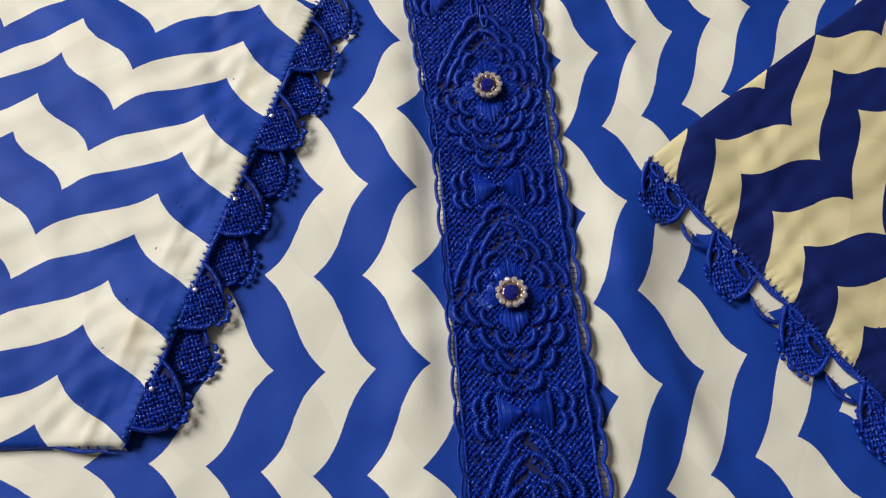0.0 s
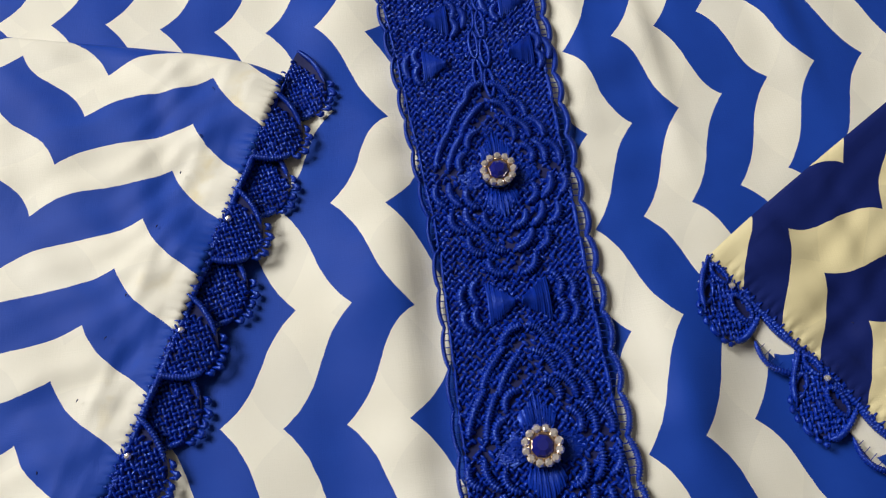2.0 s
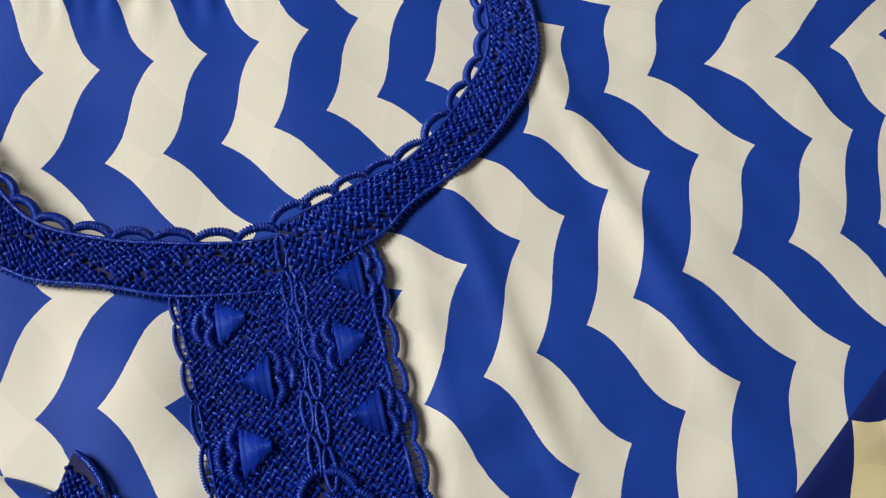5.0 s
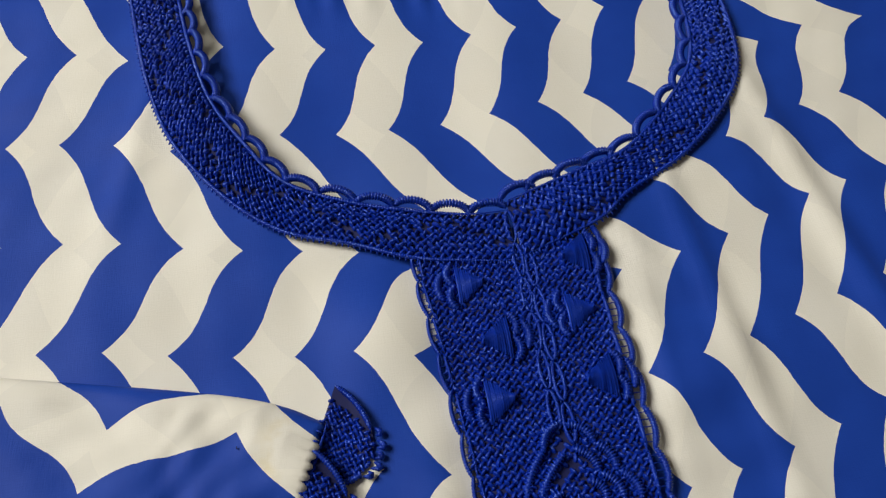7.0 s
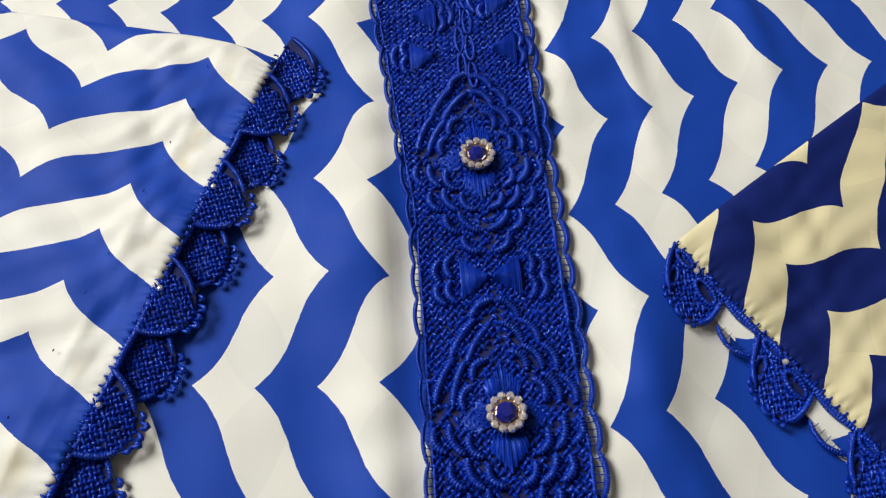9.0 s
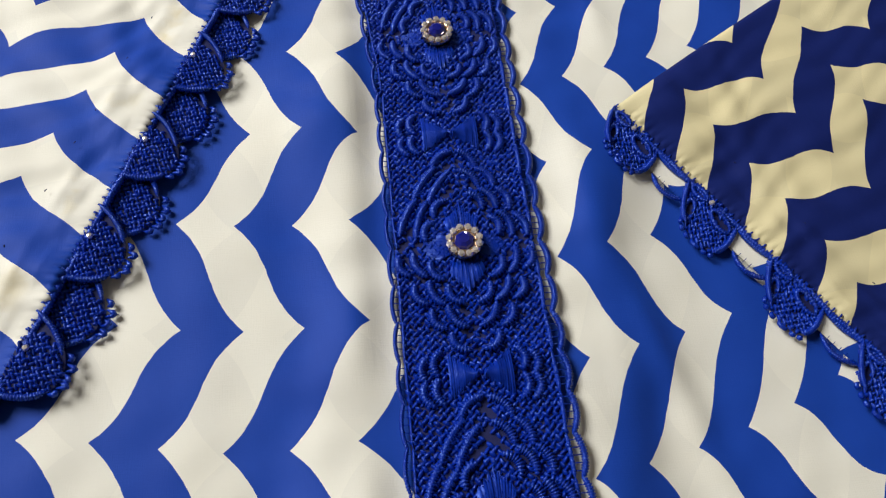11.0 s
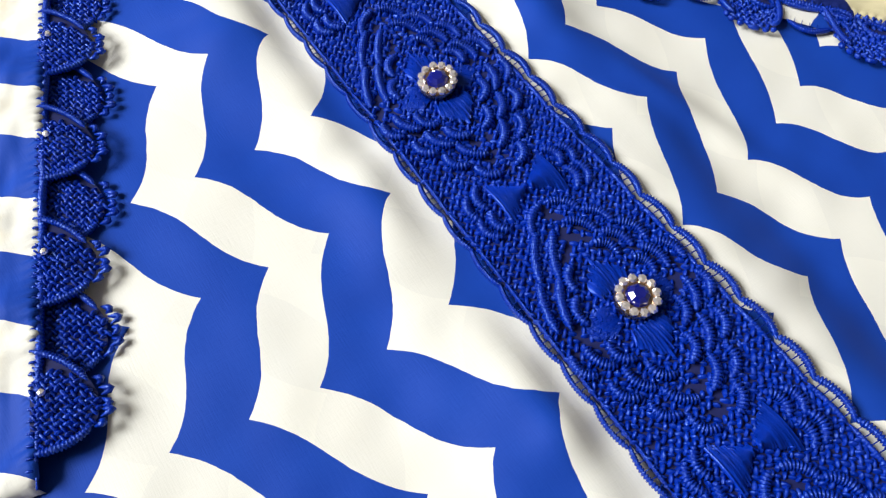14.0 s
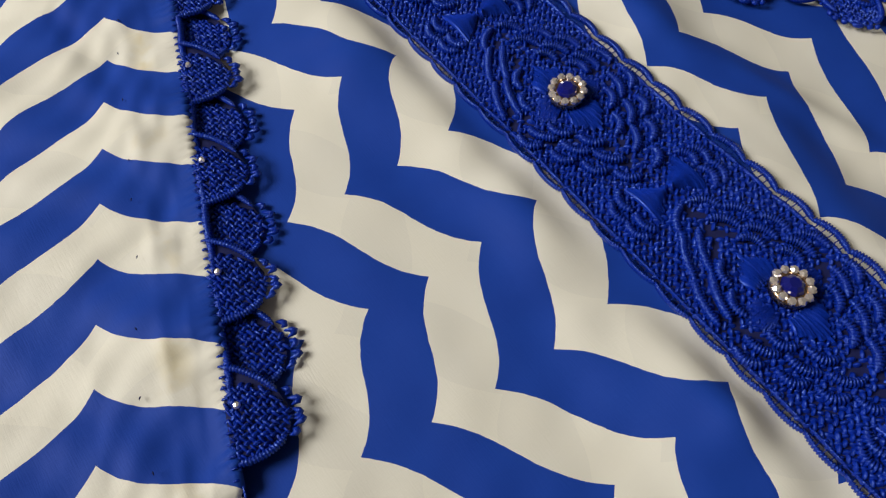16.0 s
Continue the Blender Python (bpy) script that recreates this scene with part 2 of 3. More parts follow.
def weave(to_world, inside, span_u, span_v, pitch=0.0018, holes=None, height=0.00125, seed=1):
    """Plaited ground: short plump stitches that lie over and under on the diagonal. to_world maps (along, across) to places."""
    rng = np.random.default_rng(seed)
    reach = max(span_u[1] - span_u[0], span_v[1] - span_v[0])
    n = int(reach / pitch * 1.5)
    i, j = np.meshgrid(np.arange(-n, n), np.arange(-n, n), indexing="ij")
    i, j = i.ravel(), j.ravel()
    cu, cv = sum(span_u) / 2, sum(span_v) / 2
    u, v = cu + (i - j) * pitch * 0.7071, cv + (i + j) * pitch * 0.7071
    keep = (u > span_u[0]) & (u < span_u[1]) & (v > span_v[0]) & (v < span_v[1])
    i, j, u, v = i[keep], j[keep], u[keep], v[keep]
    keep = inside(u, v)
    if holes is not None:
        keep &= ~holes(u, v)
    i, j, u, v = i[keep], j[keep], u[keep], v[keep]
    over = (i + j) % 2 == 0
    turn = np.where(over, math.pi / 4, -math.pi / 4) + rng.normal(0, 0.16, len(u))
    u, v = u + rng.normal(0, pitch * 0.09, len(u)), v + rng.normal(0, pitch * 0.09, len(u))
    xs, ys = np.linspace(-1, 1, 6), np.linspace(-1, 1, 5)
    X, Y = np.meshgrid(xs, ys, indexing="ij")
    X, Y = X.ravel(), Y.ravel()
    H = np.sqrt(np.clip(1 - X**2 * 0.92, 0, 1)) * np.sqrt(np.clip(1 - Y**2, 0, 1))
    W = np.sqrt(np.clip(1.05 - X**2 * 0.75, 0, 1))
    long, wide = pitch * 0.74, pitch * 0.39
    size = rng.uniform(0.80, 1.15, len(u))[:, None]
    lx, ly = X[None] * long * size, (Y * W)[None] * wide * size
    c, s = np.cos(turn)[:, None], np.sin(turn)[:, None]
    px, py = u[:, None] + c * lx - s * ly, v[:, None] + s * lx + c * ly
    place = to_world(px.ravel(), py.ravel())
    place[:, 2] += (H[None] * height * rng.uniform(0.6, 1.35, len(u))[:, None]).ravel() - 0.0001
    k = len(X)
    quads = np.array([(a * 5 + b, (a + 1) * 5 + b, (a + 1) * 5 + b + 1, a * 5 + b + 1) for a in range(5) for b in range(4)])
    faces = (quads[None] + np.arange(len(u))[:, None, None] * k).reshape(-1, 4)
    return place, faces


# ---- the cloth's lie ----


def poly(c, deg, x, y, box):
    """A smooth field over the cloth; outside its box it runs on in straight lines."""
    terms = [(i, j) for i in range(deg + 1) for j in range(deg + 1 - i)]
    value = lambda x, y: sum(k * (x * 10) ** i * (y * 10) ** j for k, (i, j) in zip(c, terms))
    cx, cy = np.clip(x, box[0] - 0.01, box[2] + 0.01), np.clip(y, box[1] - 0.01, box[3] + 0.01)
    e = 1e-4
    return value(cx, cy) + (x - cx) * (value(cx + e, cy) - value(cx - e, cy)) / (2 * e) + (y - cy) * (value(cx, cy + e) - value(cx, cy - e)) / (2 * e)


def ridge(x, y, a, b, wide, high):
    """A soft fold from a to b."""
    dx, dy = b[0] - a[0], b[1] - a[1]
    length = math.hypot(dx, dy)
    t = ((x - a[0]) * dx + (y - a[1]) * dy) / length
    d = ((x - a[0]) * dy - (y - a[1]) * dx) / length
    return high * np.exp(-((d / wide) ** 2)) / (1 + np.exp(-(t) / 0.012)) / (1 + np.exp((t - length) / 0.012))


def droop(x, y):
    """The tunic's side falls away past the bust."""
    p = np.minimum(0, -0.065 * (x - 0.058) + 0.1 * (y - 0.05))
    p = -0.012 * (1 - np.exp(p / 0.012))
    f = np.clip((x - 0.03) / 0.025, 0, 1)
    return 0.75 * p * f * f * (3 - 2 * f)


def lie(x, y):
    """Height of the tunic's front over the table."""
    z = 0.0010 * np.sin(x * 47 + 1.3 * np.sin(y * 23)) * np.sin(y * 31 + 0.7)
    z += 0.0005 * np.sin(x * 110 + y * 60) * np.cos(y * 83 - x * 40) + 0.00022 * np.sin(x * 260 - y * 170 + 3 * np.sin(y * 40)) * np.sin(y * 120 + x * 90)
    near = np.exp(-np.clip(np.abs(x) - 0.024, 0, 1) / 0.016)
    z += near * 0.0009 * np.sin(y * 250 + 2 * np.sin(y * 61)) * (np.abs(x) > 0.02)
    # the cloth is drawn in under the lace
    pull = 0.55 + 0.30 * np.sin(y * 74 + 0.6) + 0.25 * np.sin(y * 173 + 1.9)
    z -= np.where(x > 0, 0.0004, 0.0018) * pull * np.exp(-(((np.abs(x - 0.001) - 0.0245) / 0.0065) ** 2))
    bare = np.clip((np.abs(x - 0.001) - 0.019) / 0.018, 0.12, 1)
    z = z * bare - 0.0006 * (1 - bare)
    for fold in FOLDS:
        z += ridge(x, y, *fold)
    # it billows between the seams on either side of the lace
    free = np.clip((np.abs(x) - 0.0215) / 0.013, 0, 1)
    free = free * free * (3 - 2 * free)
    for cx, cy, rx, ry, high in PUFFS:
        z += high * free * np.exp(-(((x - cx) / rx) ** 2) - ((y - cy) / ry) ** 2)
    return z + droop(x, y)


FOLDS = [
    ((0.052, 0.215), (0.060, 0.095), 0.0045, 0.0022),
    ((0.095, 0.235), (0.108, 0.120), 0.0050, 0.0022),
    ((0.048, -0.010), (0.066, -0.075), 0.0050, 0.0022),
    ((0.040, 0.060), (0.043, -0.060), 0.0050, 0.0010),
    ((-0.045, -0.055), (-0.052, -0.120), 0.0070, 0.0012),
    ((0.036, 0.165), (0.034, 0.120), 0.0035, 0.0014),
    ((-0.105, 0.330), (-0.128, 0.215), 0.0050, 0.0016),
    ((0.030, 0.186), (0.040, 0.168), 0.0026, 0.0016),
    ((0.029, 0.152), (0.047, 0.150), 0.0028, -0.0014),
    ((-0.027, 0.108), (-0.044, 0.116), 0.0040, 0.0016),
    ((-0.026, 0.052), (-0.045, 0.060), 0.0040, -0.0015),
    ((-0.026, -0.012), (-0.042, -0.004), 0.0042, 0.0016),
    ((-0.026, -0.052), (-0.046, -0.047), 0.0045, -0.0016),
]
PUFFS = [
    (-0.039, 0.055, 0.018, 0.026, 0.0066),
    (-0.047, 0.156, 0.014, 0.016, 0.0036),
    (-0.034, -0.022, 0.010, 0.016, 0.0038),
    (-0.031, -0.092, 0.012, 0.020, 0.0060),
    (-0.036, 0.012, 0.010, 0.014, 0.0027),
    (-0.036, 0.100, 0.012, 0.018, 0.0023),
    (0.047, 0.018, 0.011, 0.020, 0.0045),
    (0.046, 0.132, 0.013, 0.016, 0.0037),
    (0.050, -0.038, 0.010, 0.016, 0.0025),
    (0.075, 0.105, 0.030, 0.020, -0.0022),
    (0.100, 0.185, 0.022, 0.020, -0.0010),
]

# neckline: outer and inner edge of the band
NECK_LEFT_OUT = [(-0.132, 0.345), (-0.126, 0.303), (-0.1198, 0.267), (-0.111, 0.238), (-0.0953, 0.2135), (-0.0755, 0.195), (-0.0534, 0.1864), (-0.034, 0.178), (-0.0150, 0.1740), (-0.0012, 0.1720)]
NECK_LEFT_IN = [(-0.113, 0.345), (-0.1078, 0.306), (-0.1032, 0.279), (-0.0962, 0.253), (-0.0857, 0.2332), (-0.0725, 0.2140), (-0.052, 0.2025), (-0.032, 0.1960), (-0.0150, 0.1920), (-0.0016, 0.1915)]
NECK_RIGHT_OUT = [(0.0002, 0.1730), (0.0275, 0.1825), (0.0395, 0.1913), (0.061, 0.2025), (0.0778, 0.2162), (0.0918, 0.2335), (0.0978, 0.2555), (0.0985, 0.283), (0.093, 0.335)]
NECK_RIGHT_IN = [(-0.0012, 0.1950), (0.0160, 0.2000), (0.0270, 0.2035), (0.0440, 0.2095), (0.0636, 0.2269), (0.0769, 0.2441), (0.0818, 0.2640), (0.0822, 0.2830), (0.078, 0.335)]
_mid = lambda a, b: (np.array(a) + np.array(b)) / 2
NECK_LINE = np.vstack([spline(_mid(NECK_LEFT_OUT, NECK_LEFT_IN), 40), spline(_mid(NECK_RIGHT_OUT, NECK_RIGHT_IN), 40), [(0.02, 0.50), (-0.05, 0.50)]])


def within(x, y, outline):
    hit = np.zeros(np.shape(x), bool)
    for (x0, y0), (x1, y1) in zip(outline, np.roll(outline, -1, 0)):
        hit ^= ((y0 > y) != (y1 > y)) & (x < (x1 - x0) * (y - y0) / (y1 - y0 + 1e-12) + x0)
    return hit


def cloth_grid(name, xs, ys, height, how, drop=None, thick=0.0005):
    X, Y = np.meshgrid(xs, ys, indexing="ij")
    Z = height(X, Y)
    n, k = len(xs), len(ys)
    verts = np.stack([X, Y, Z], -1).reshape(-1, 3)
    faces = np.array([(i * k + j, (i + 1) * k + j, (i + 1) * k + j + 1, i * k + j + 1) for i in range(n - 1) for j in range(k - 1)])
    if drop is not None:
        c = verts[faces].mean(1)
        faces = faces[~drop(c[:, 0], c[:, 1])]
    uv = np.stack([poly(how["u"], how["deg"], X, Y, how["box"]), poly(how["v"], how["deg"], X, Y, how["box"])], -1).reshape(-1, 2)
    return mesh_of(name, verts, faces, True, uv)


# ---- room and table ----
def box(x0, x1, y0, y1, z0, z1):
    v = [(x, y, z) for x in (x0, x1) for y in (y0, y1) for z in (z0, z1)]
    return np.array(v), [(0, 1, 3, 2), (4, 6, 7, 5), (0, 4, 5, 1), (2, 3, 7, 6), (0, 2, 6, 4), (1, 5, 7, 3)]


def setting(name, pieces, mat, label, category):
    me = mesh_of(name, *joined(pieces), smooth=False)
    me.materials.append(mat)
    return tagged(new(name, me), label, category, kind="structure")


wx, wy, wz, ww, wh = WINDOW
setting("floor", [box(-1.2, 2.2, -2.1, 2.1, -0.86, -0.76)], wood, "brown wooden floor of the room", "floor")
setting("ceiling", [box(-1.2, 2.2, -2.1, 2.1, 1.85, 1.95)], plaster, "cream painted plain ceiling", "ceiling")
setting("wall_east", [box(2.1, 2.2, -2.0, 2.0, -0.76, 1.85)], plaster, "cream painted plain wall", "wall")
setting("wall_north", [box(-1.1, 2.2, 2.0, 2.1, -0.76, 1.85)], plaster, "cream painted plain wall", "wall")
setting("wall_south", [box(-1.1, 2.2, -2.1, -2.0, -0.76, 1.85)], plaster, "cream painted plain wall", "wall")
setting("wall_west", [
    box(-1.2, -1.1, -2.1, wy - ww / 2, -0.76, 1.85), box(-1.2, -1.1, wy + ww / 2, 2.1, -0.76, 1.85),
    box(-1.2, -1.1, wy - ww / 2, wy + ww / 2, -0.76, wz - wh / 2), box(-1.2, -1.1, wy - ww / 2, wy + ww / 2, wz + wh / 2, 1.85),
], plaster, "cream painted wall with a window opening", "wall")

table = tagged(new("table"), "brown wooden table under the tunic", "table")
table.location = (0, 0.05, -0.76)
part("tabletop", mesh_of("tabletop", *box(-0.75, 0.75, -0.50, 0.50, 0.700, 0.7390), smooth=False), wood, table)
leg_mesh = mesh_of("leg", *box(-0.03, 0.03, -0.03, 0.03, 0, 0.698), smooth=False)
for sx in (-0.68, 0.68):
    for sy in (-0.43, 0.43):
        part("leg", leg_mesh, wood, table, m=pose(sx, sy, 0))

# ---- the tunic ----
CUFF_A = ((-0.0667, 0.1310), (-0.1357, -0.0425))
tunic = tagged(new("tunic"), "blue and cream zigzag tunic with blue lace, flat on a table", "tunic")
front_cloth_a = printed_cloth("print_front_a", PRINT_LEFT["amp"], PRINT_LEFT["bias"], False, BLUE, CREAM)
front_cloth_b = printed_cloth("print_front_b", PRINT_RIGHT["amp"], PRINT_RIGHT["bias"], True, BLUE, CREAM)
back_cloth = printed_cloth("print_back", PRINT_BACK["amp"], PRINT_BACK["bias"], False, BLUE, CREAM)
sleeve_cloth_a = printed_cloth("print_sleeve", -PRINT_SLEEVE_A["amp"], PRINT_SLEEVE_A["bias"], False, BLUE, CREAM, stained=CUFF_A)
# same print as the other sleeve; shade and missing sheen put into its colours
sleeve_cloth_b = printed_cloth("print_sleeve_shaded", -PRINT_SLEEVE_B["amp"], PRINT_SLEEVE_B["bias"], True, (0.007, 0.017, 0.13), (0.74, 0.66, 0.40), 0.7, 0.18, 0.0)

neck_hole = lambda x, y: within(x, y, NECK_LINE)
ys = np.arange(-0.24, 0.4201, 0.0025)
part("front_panel", cloth_grid("front_panel", np.arange(-0.33, 0.0001, 0.0025), ys, lie, PRINT_LEFT, neck_hole), front_cloth_a, tunic, "satin front with blue and cream zigzag print")
part("front_panel", cloth_grid("front_panel", np.arange(0.0, 0.3301, 0.0025), ys, lie, PRINT_RIGHT, neck_hole), front_cloth_b, tunic, "satin front with blue and cream zigzag print")


def gathers(x, y):
    """Small puckers below the tape at the back of the neck."""
    below = np.clip(0.309 + 2.8 * (x + 0.005) ** 2 - y, -0.01, 1)
    return (0.0009 * np.sin(x * 640 + 2 * np.sin(x * 90)) + 0.0007 * np.sin(x * 370 + 1)) * np.exp(-((below / 0.014) ** 2)) * np.exp(-(((x + 0.035) / 0.045) ** 4))


back_lie = lambda x, y: droop(x, y) - 0.005 - 0.005 * np.clip((0.172 - y) / 0.03, 0, 1) + 0.0012 * np.sin(x * 60 + y * 40) * np.sin(y * 45) + 0.0006 * np.sin(x * 130) + gathers(x, y)
part("back_panel", cloth_grid("back_panel", np.arange(-0.33, 0.3301, 0.002), np.arange(-0.24, 0.4201, 0.003), back_lie, PRINT_BACK), back_cloth, tunic, "inside of the printed back seen through the neckline")


def sleeve(name, corner, cuff_end, far_top, far_end, how, mat, label, bow=0.0, puff=0.0046):
    """A folded sleeve: a four-cornered patch, puffed, with rolled edges that come down to the front."""
    S = np.r_[0, 0.004, 0.010, 0.018, np.linspace(0.03, 0.97, 300), 0.985, 0.994, 1]
    T = np.r_[0, 0.004, 0.012, 0.022, np.linspace(0.027, 0.15, 34), np.linspace(0.16, 1, 46)]
    s, t = np.meshgrid(S, T, indexing="ij")
    p = [np.array(q) for q in (corner, cuff_end, far_top, far_end)]
    P = ((1 - s) * (1 - t))[..., None] * p[0] + (s * (1 - t))[..., None] * p[1] + ((1 - s) * t)[..., None] * p[2] + (s * t)[..., None] * p[3]
    P = P + bow * ((1 - s) ** 3 * (1 - np.exp(-t / 0.045)))[..., None] * np.array([0.0, 1.0])
    along, across = p[1] - p[0], p[2] - p[0]
    run = float(np.linalg.norm(along))
    out = np.array([along[1], -along[0]]) / run
    out = out if out @ across < 0 else -out
    teeth = np.abs(np.sin(math.pi * (s * run - 0.0006) / 0.0028)) ** 0.6 * (t < 0.008)
    P = P + (0.0024 * teeth * (1 - t / 0.008).clip(0, 1))[..., None] * out
    x, y = P[..., 0], P[..., 1]
    edge = np.minimum(np.minimum(s / 0.03, (1 - s) / 0.012), 1)
    roll = np.sqrt(np.clip(1 - (1 - edge) ** 2, 0, 1))
    z = droop(x, y) + 0.0010 + puff * roll + 0.0010 * np.sin(s * 19 + 3 * t) * np.sin(t * 14 + 1) * edge
    z += (0.0006 * (0.6 + 0.4 * np.sin(s * 33 + 1)) * np.exp(-(((t - 0.060) / 0.010) ** 2)) + 0.0003 * np.sin(s * 27) * np.exp(-(((t - 0.024) / 0.006) ** 2))) * edge
    z += (0.0007 * np.sin(x * 210 + 1.5 * np.sin(y * 90)) * np.sin(y * 160 + x * 70) + 0.0004 * np.sin(x * 330 - y * 250 + 2 * np.sin(x * 120)) * np.sin(y * 280 + 1)) * edge
    z += 0.0003 * np.sin(s * 95 + 2 * np.sin(s * 31)) * np.exp(-t / 0.08)
    z += 0.0007 * teeth - 0.0004 * (t < 0.003)
    n, k = s.shape
    verts = np.stack([x, y, z], -1).reshape(-1, 3)
    faces = [(i * k + j, i * k + j + 1, (i + 1) * k + j + 1, (i + 1) * k + j) for i in range(n - 1) for j in range(k - 1)]
    a, b = p[1] - p[0], p[2] - p[0]
    if a[0] * b[1] - a[1] * b[0] > 0:
        faces = [f[::-1] for f in faces]
    uv = np.stack([poly(how["u"], how["deg"], x, y, how["box"]), poly(how["v"], how["deg"], x, y, how["box"])], -1).reshape(-1, 2)
    # the edge turns under
    base = len(verts)
    verts = np.vstack([verts, verts.reshape(n, k, 3)[:, 0] - (0, 0, 0.0009)])
    uv = np.vstack([uv, uv.reshape(n, k, 2)[:, 0]])
    faces += [(i * k, (i + 1) * k, base + i + 1, base + i) for i in range(n - 1)]
    return part(name, mesh_of(name, verts, faces, True, uv), mat, tunic, label)


CUFF_B = ((0.0595, 0.0505), (0.1570, -0.0915))
sleeve("sleeve", *CUFF_A, (-0.32, 0.190), (-0.32, -0.030), PRINT_SLEEVE_A, sleeve_cloth_a, "folded sleeve with blue and cream zigzag print", 0.0068)
# darker colours here hold the shade of a sleeve turned from the window
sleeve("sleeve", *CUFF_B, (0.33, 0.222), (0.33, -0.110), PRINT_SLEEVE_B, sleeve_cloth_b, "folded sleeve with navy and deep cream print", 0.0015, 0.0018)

# ---- lace placket ----
LACE_Z = 0.0014
HALF = 0.0229


def left_edge(y):
    return -HALF - 0.0003 - 0.0110 * np.clip((y - 0.06) / 0.11, 0, 1) ** 1.1


def right_edge(y):
    return HALF + 0.0014 + 0 * y


def lace_flat(u, v):
    return np.stack([v, u, np.full(np.shape(u), LACE_Z) + 0.0004 * np.sin(u * 90) * np.cos(v * 70)], -1)


ty = np.linspace(-0.20, 0.179, 120)
tv = np.linspace(0, 1, 12)
TX = (left_edge(ty)[:, None] + 0.0015) * (1 - tv) + (right_edge(ty)[:, None] - 0.0025) * tv
TY = np.repeat(ty[:, None], 12, 1)
gv = lace_flat(TY.ravel(), TX.ravel()) - (0, 0, 0.0001)
gf = [(i * 12 + j, i * 12 + j + 1, (i + 1) * 12 + j + 1, (i + 1) * 12 + j) for i in range(119) for j in range(11)]
# added sheet under the stitches; its dark colour stands for shade in the gaps
placket = part("placket", mesh_of("placket", gv, gf), gap_shade, tunic, "royal blue crochet lace front band with raised flowers")
in_placket = lambda u, v: (v > left_edge(u) + 0.0014) & (v < right_edge(u) - 0.0024)
PITCH = 0.085
FLOWERS = (0.085, 0.0, -0.0825, -0.165)


def placket_holes(u, v):
    """Open rows of the ground round each flower."""
    out = np.zeros(np.shape(u), bool)
    for y in FLOWERS:
        d = np.abs(v) / 0.021 + np.abs(u - y) / 0.035
        out |= (np.abs(d - 0.72) < 0.045) | (np.abs(d - 0.93) < 0.04)
    return out & (np.sin(u * 1900) * np.sin(v * 1900) > -0.35)


wv, wf = weave(lace_flat, in_placket, (-0.20, 0.178), (-0.037, 0.026), pitch=0.00165, holes=placket_holes)
part("plaited_ground", mesh_of("plaited_ground", wv, wf), thread, placket, kind="stuff")


def arc(length, sag, n=9):
    t = np.linspace(-1, 1, n)
    return np.stack([t * length / 2, sag * (1 - t**2), 0 * t], -1)


leaf_mesh = mesh_of("leaf", *cord(arc(0.0098, 0.0018), 0.00142, 0.58, 0.00088, 8))
leaf_short = mesh_of("leaf", *cord(arc(0.0080, 0.0022), 0.00142, 0.58, 0.00088, 8))
leaf_long = mesh_of("leaf", *cord(arc(0.0150, 0.0010, 13), 0.00134, 0.58, 0.00088, 8))
for me in (leaf_mesh, leaf_short, leaf_long):
    me.materials.append(thread)
rng = random.Random(4)


def leaf(me, x, y, turn, z=0.0011, parent=None):
    """A stitched bar on the lace, bowed to its own left side."""
    m = pose(x, y, LACE_Z + z, rng.uniform(-6, 6), rng.uniform(-6, 6), turn + rng.uniform(-5, 5))
    return part("leaf", me, None, parent or placket, m=m)


def satin(lines, radius=0.00038):
    """Laid threads side by side, as one ribbed pad."""
    wave = np.random.default_rng(len(lines)).normal(0, radius * 0.30, (len(lines), 3))
    rows = []
    for a, b, w in zip(lines, lines[1:] + [None], wave):
        rows.append(a + (0, 0, radius * 1.4) + w)
        if b is not None:
            rows.append((a + b) / 2 - (0, 0, radius * 1.6))
    rows = [rows[0] - (0, 0, 0.002)] + rows + [rows[-1] - (0, 0, 0.002)]
    n, k = len(rows), len(rows[0])
    return np.concatenate(rows), [(i * k + j, i * k + j + 1, (i + 1) * k + j + 1, (i + 1) * k + j) for i in range(n - 1) for j in range(k - 1)]


def hump(a, b, z, rise=0.0006, n=6):
    t = np.linspace(0, 1, n)[:, None]
    p = (1 - t) * np.array([*a, 0]) + t * np.array([*b, 0])
    p[:, 2] = z + rise * np.sin(np.pi * t[:, 0])
    return p


fan = mesh_of("satin_fan", *satin([hump((0.0048 * k * 0.8, 0.0048 + 0.0008 * (n % 2)), (0.0054 * k, 0.0150 - 0.0062 * abs(k) + 0.0010 * (n % 2)), 0.0008, 0.0008) for n, k in enumerate(np.linspace(-1, 1, 15))], 0.00040))
petal = mesh_of("satin_petal", *satin([hump((0.0040, 0.0026 * k), (0.0128 - 0.0046 * k * k, 0.0044 * k), 0.0003, 0.0006) for k in np.linspace(-1, 1, 15)], 0.00036))
wedge = mesh_of("satin_wedge", *satin([hump((0.0008 + 0.0082 * k, -0.0010 - 0.0060 * k), (0.0008 + 0.0082 * k, 0.0010 + 0.0060 * k), 0.0008, 0.0017) for k in np.linspace(0, 1, 13)], 0.00042))
for me in (fan, wedge):
    me.materials.append(silk)
petal.materials.append(thread)


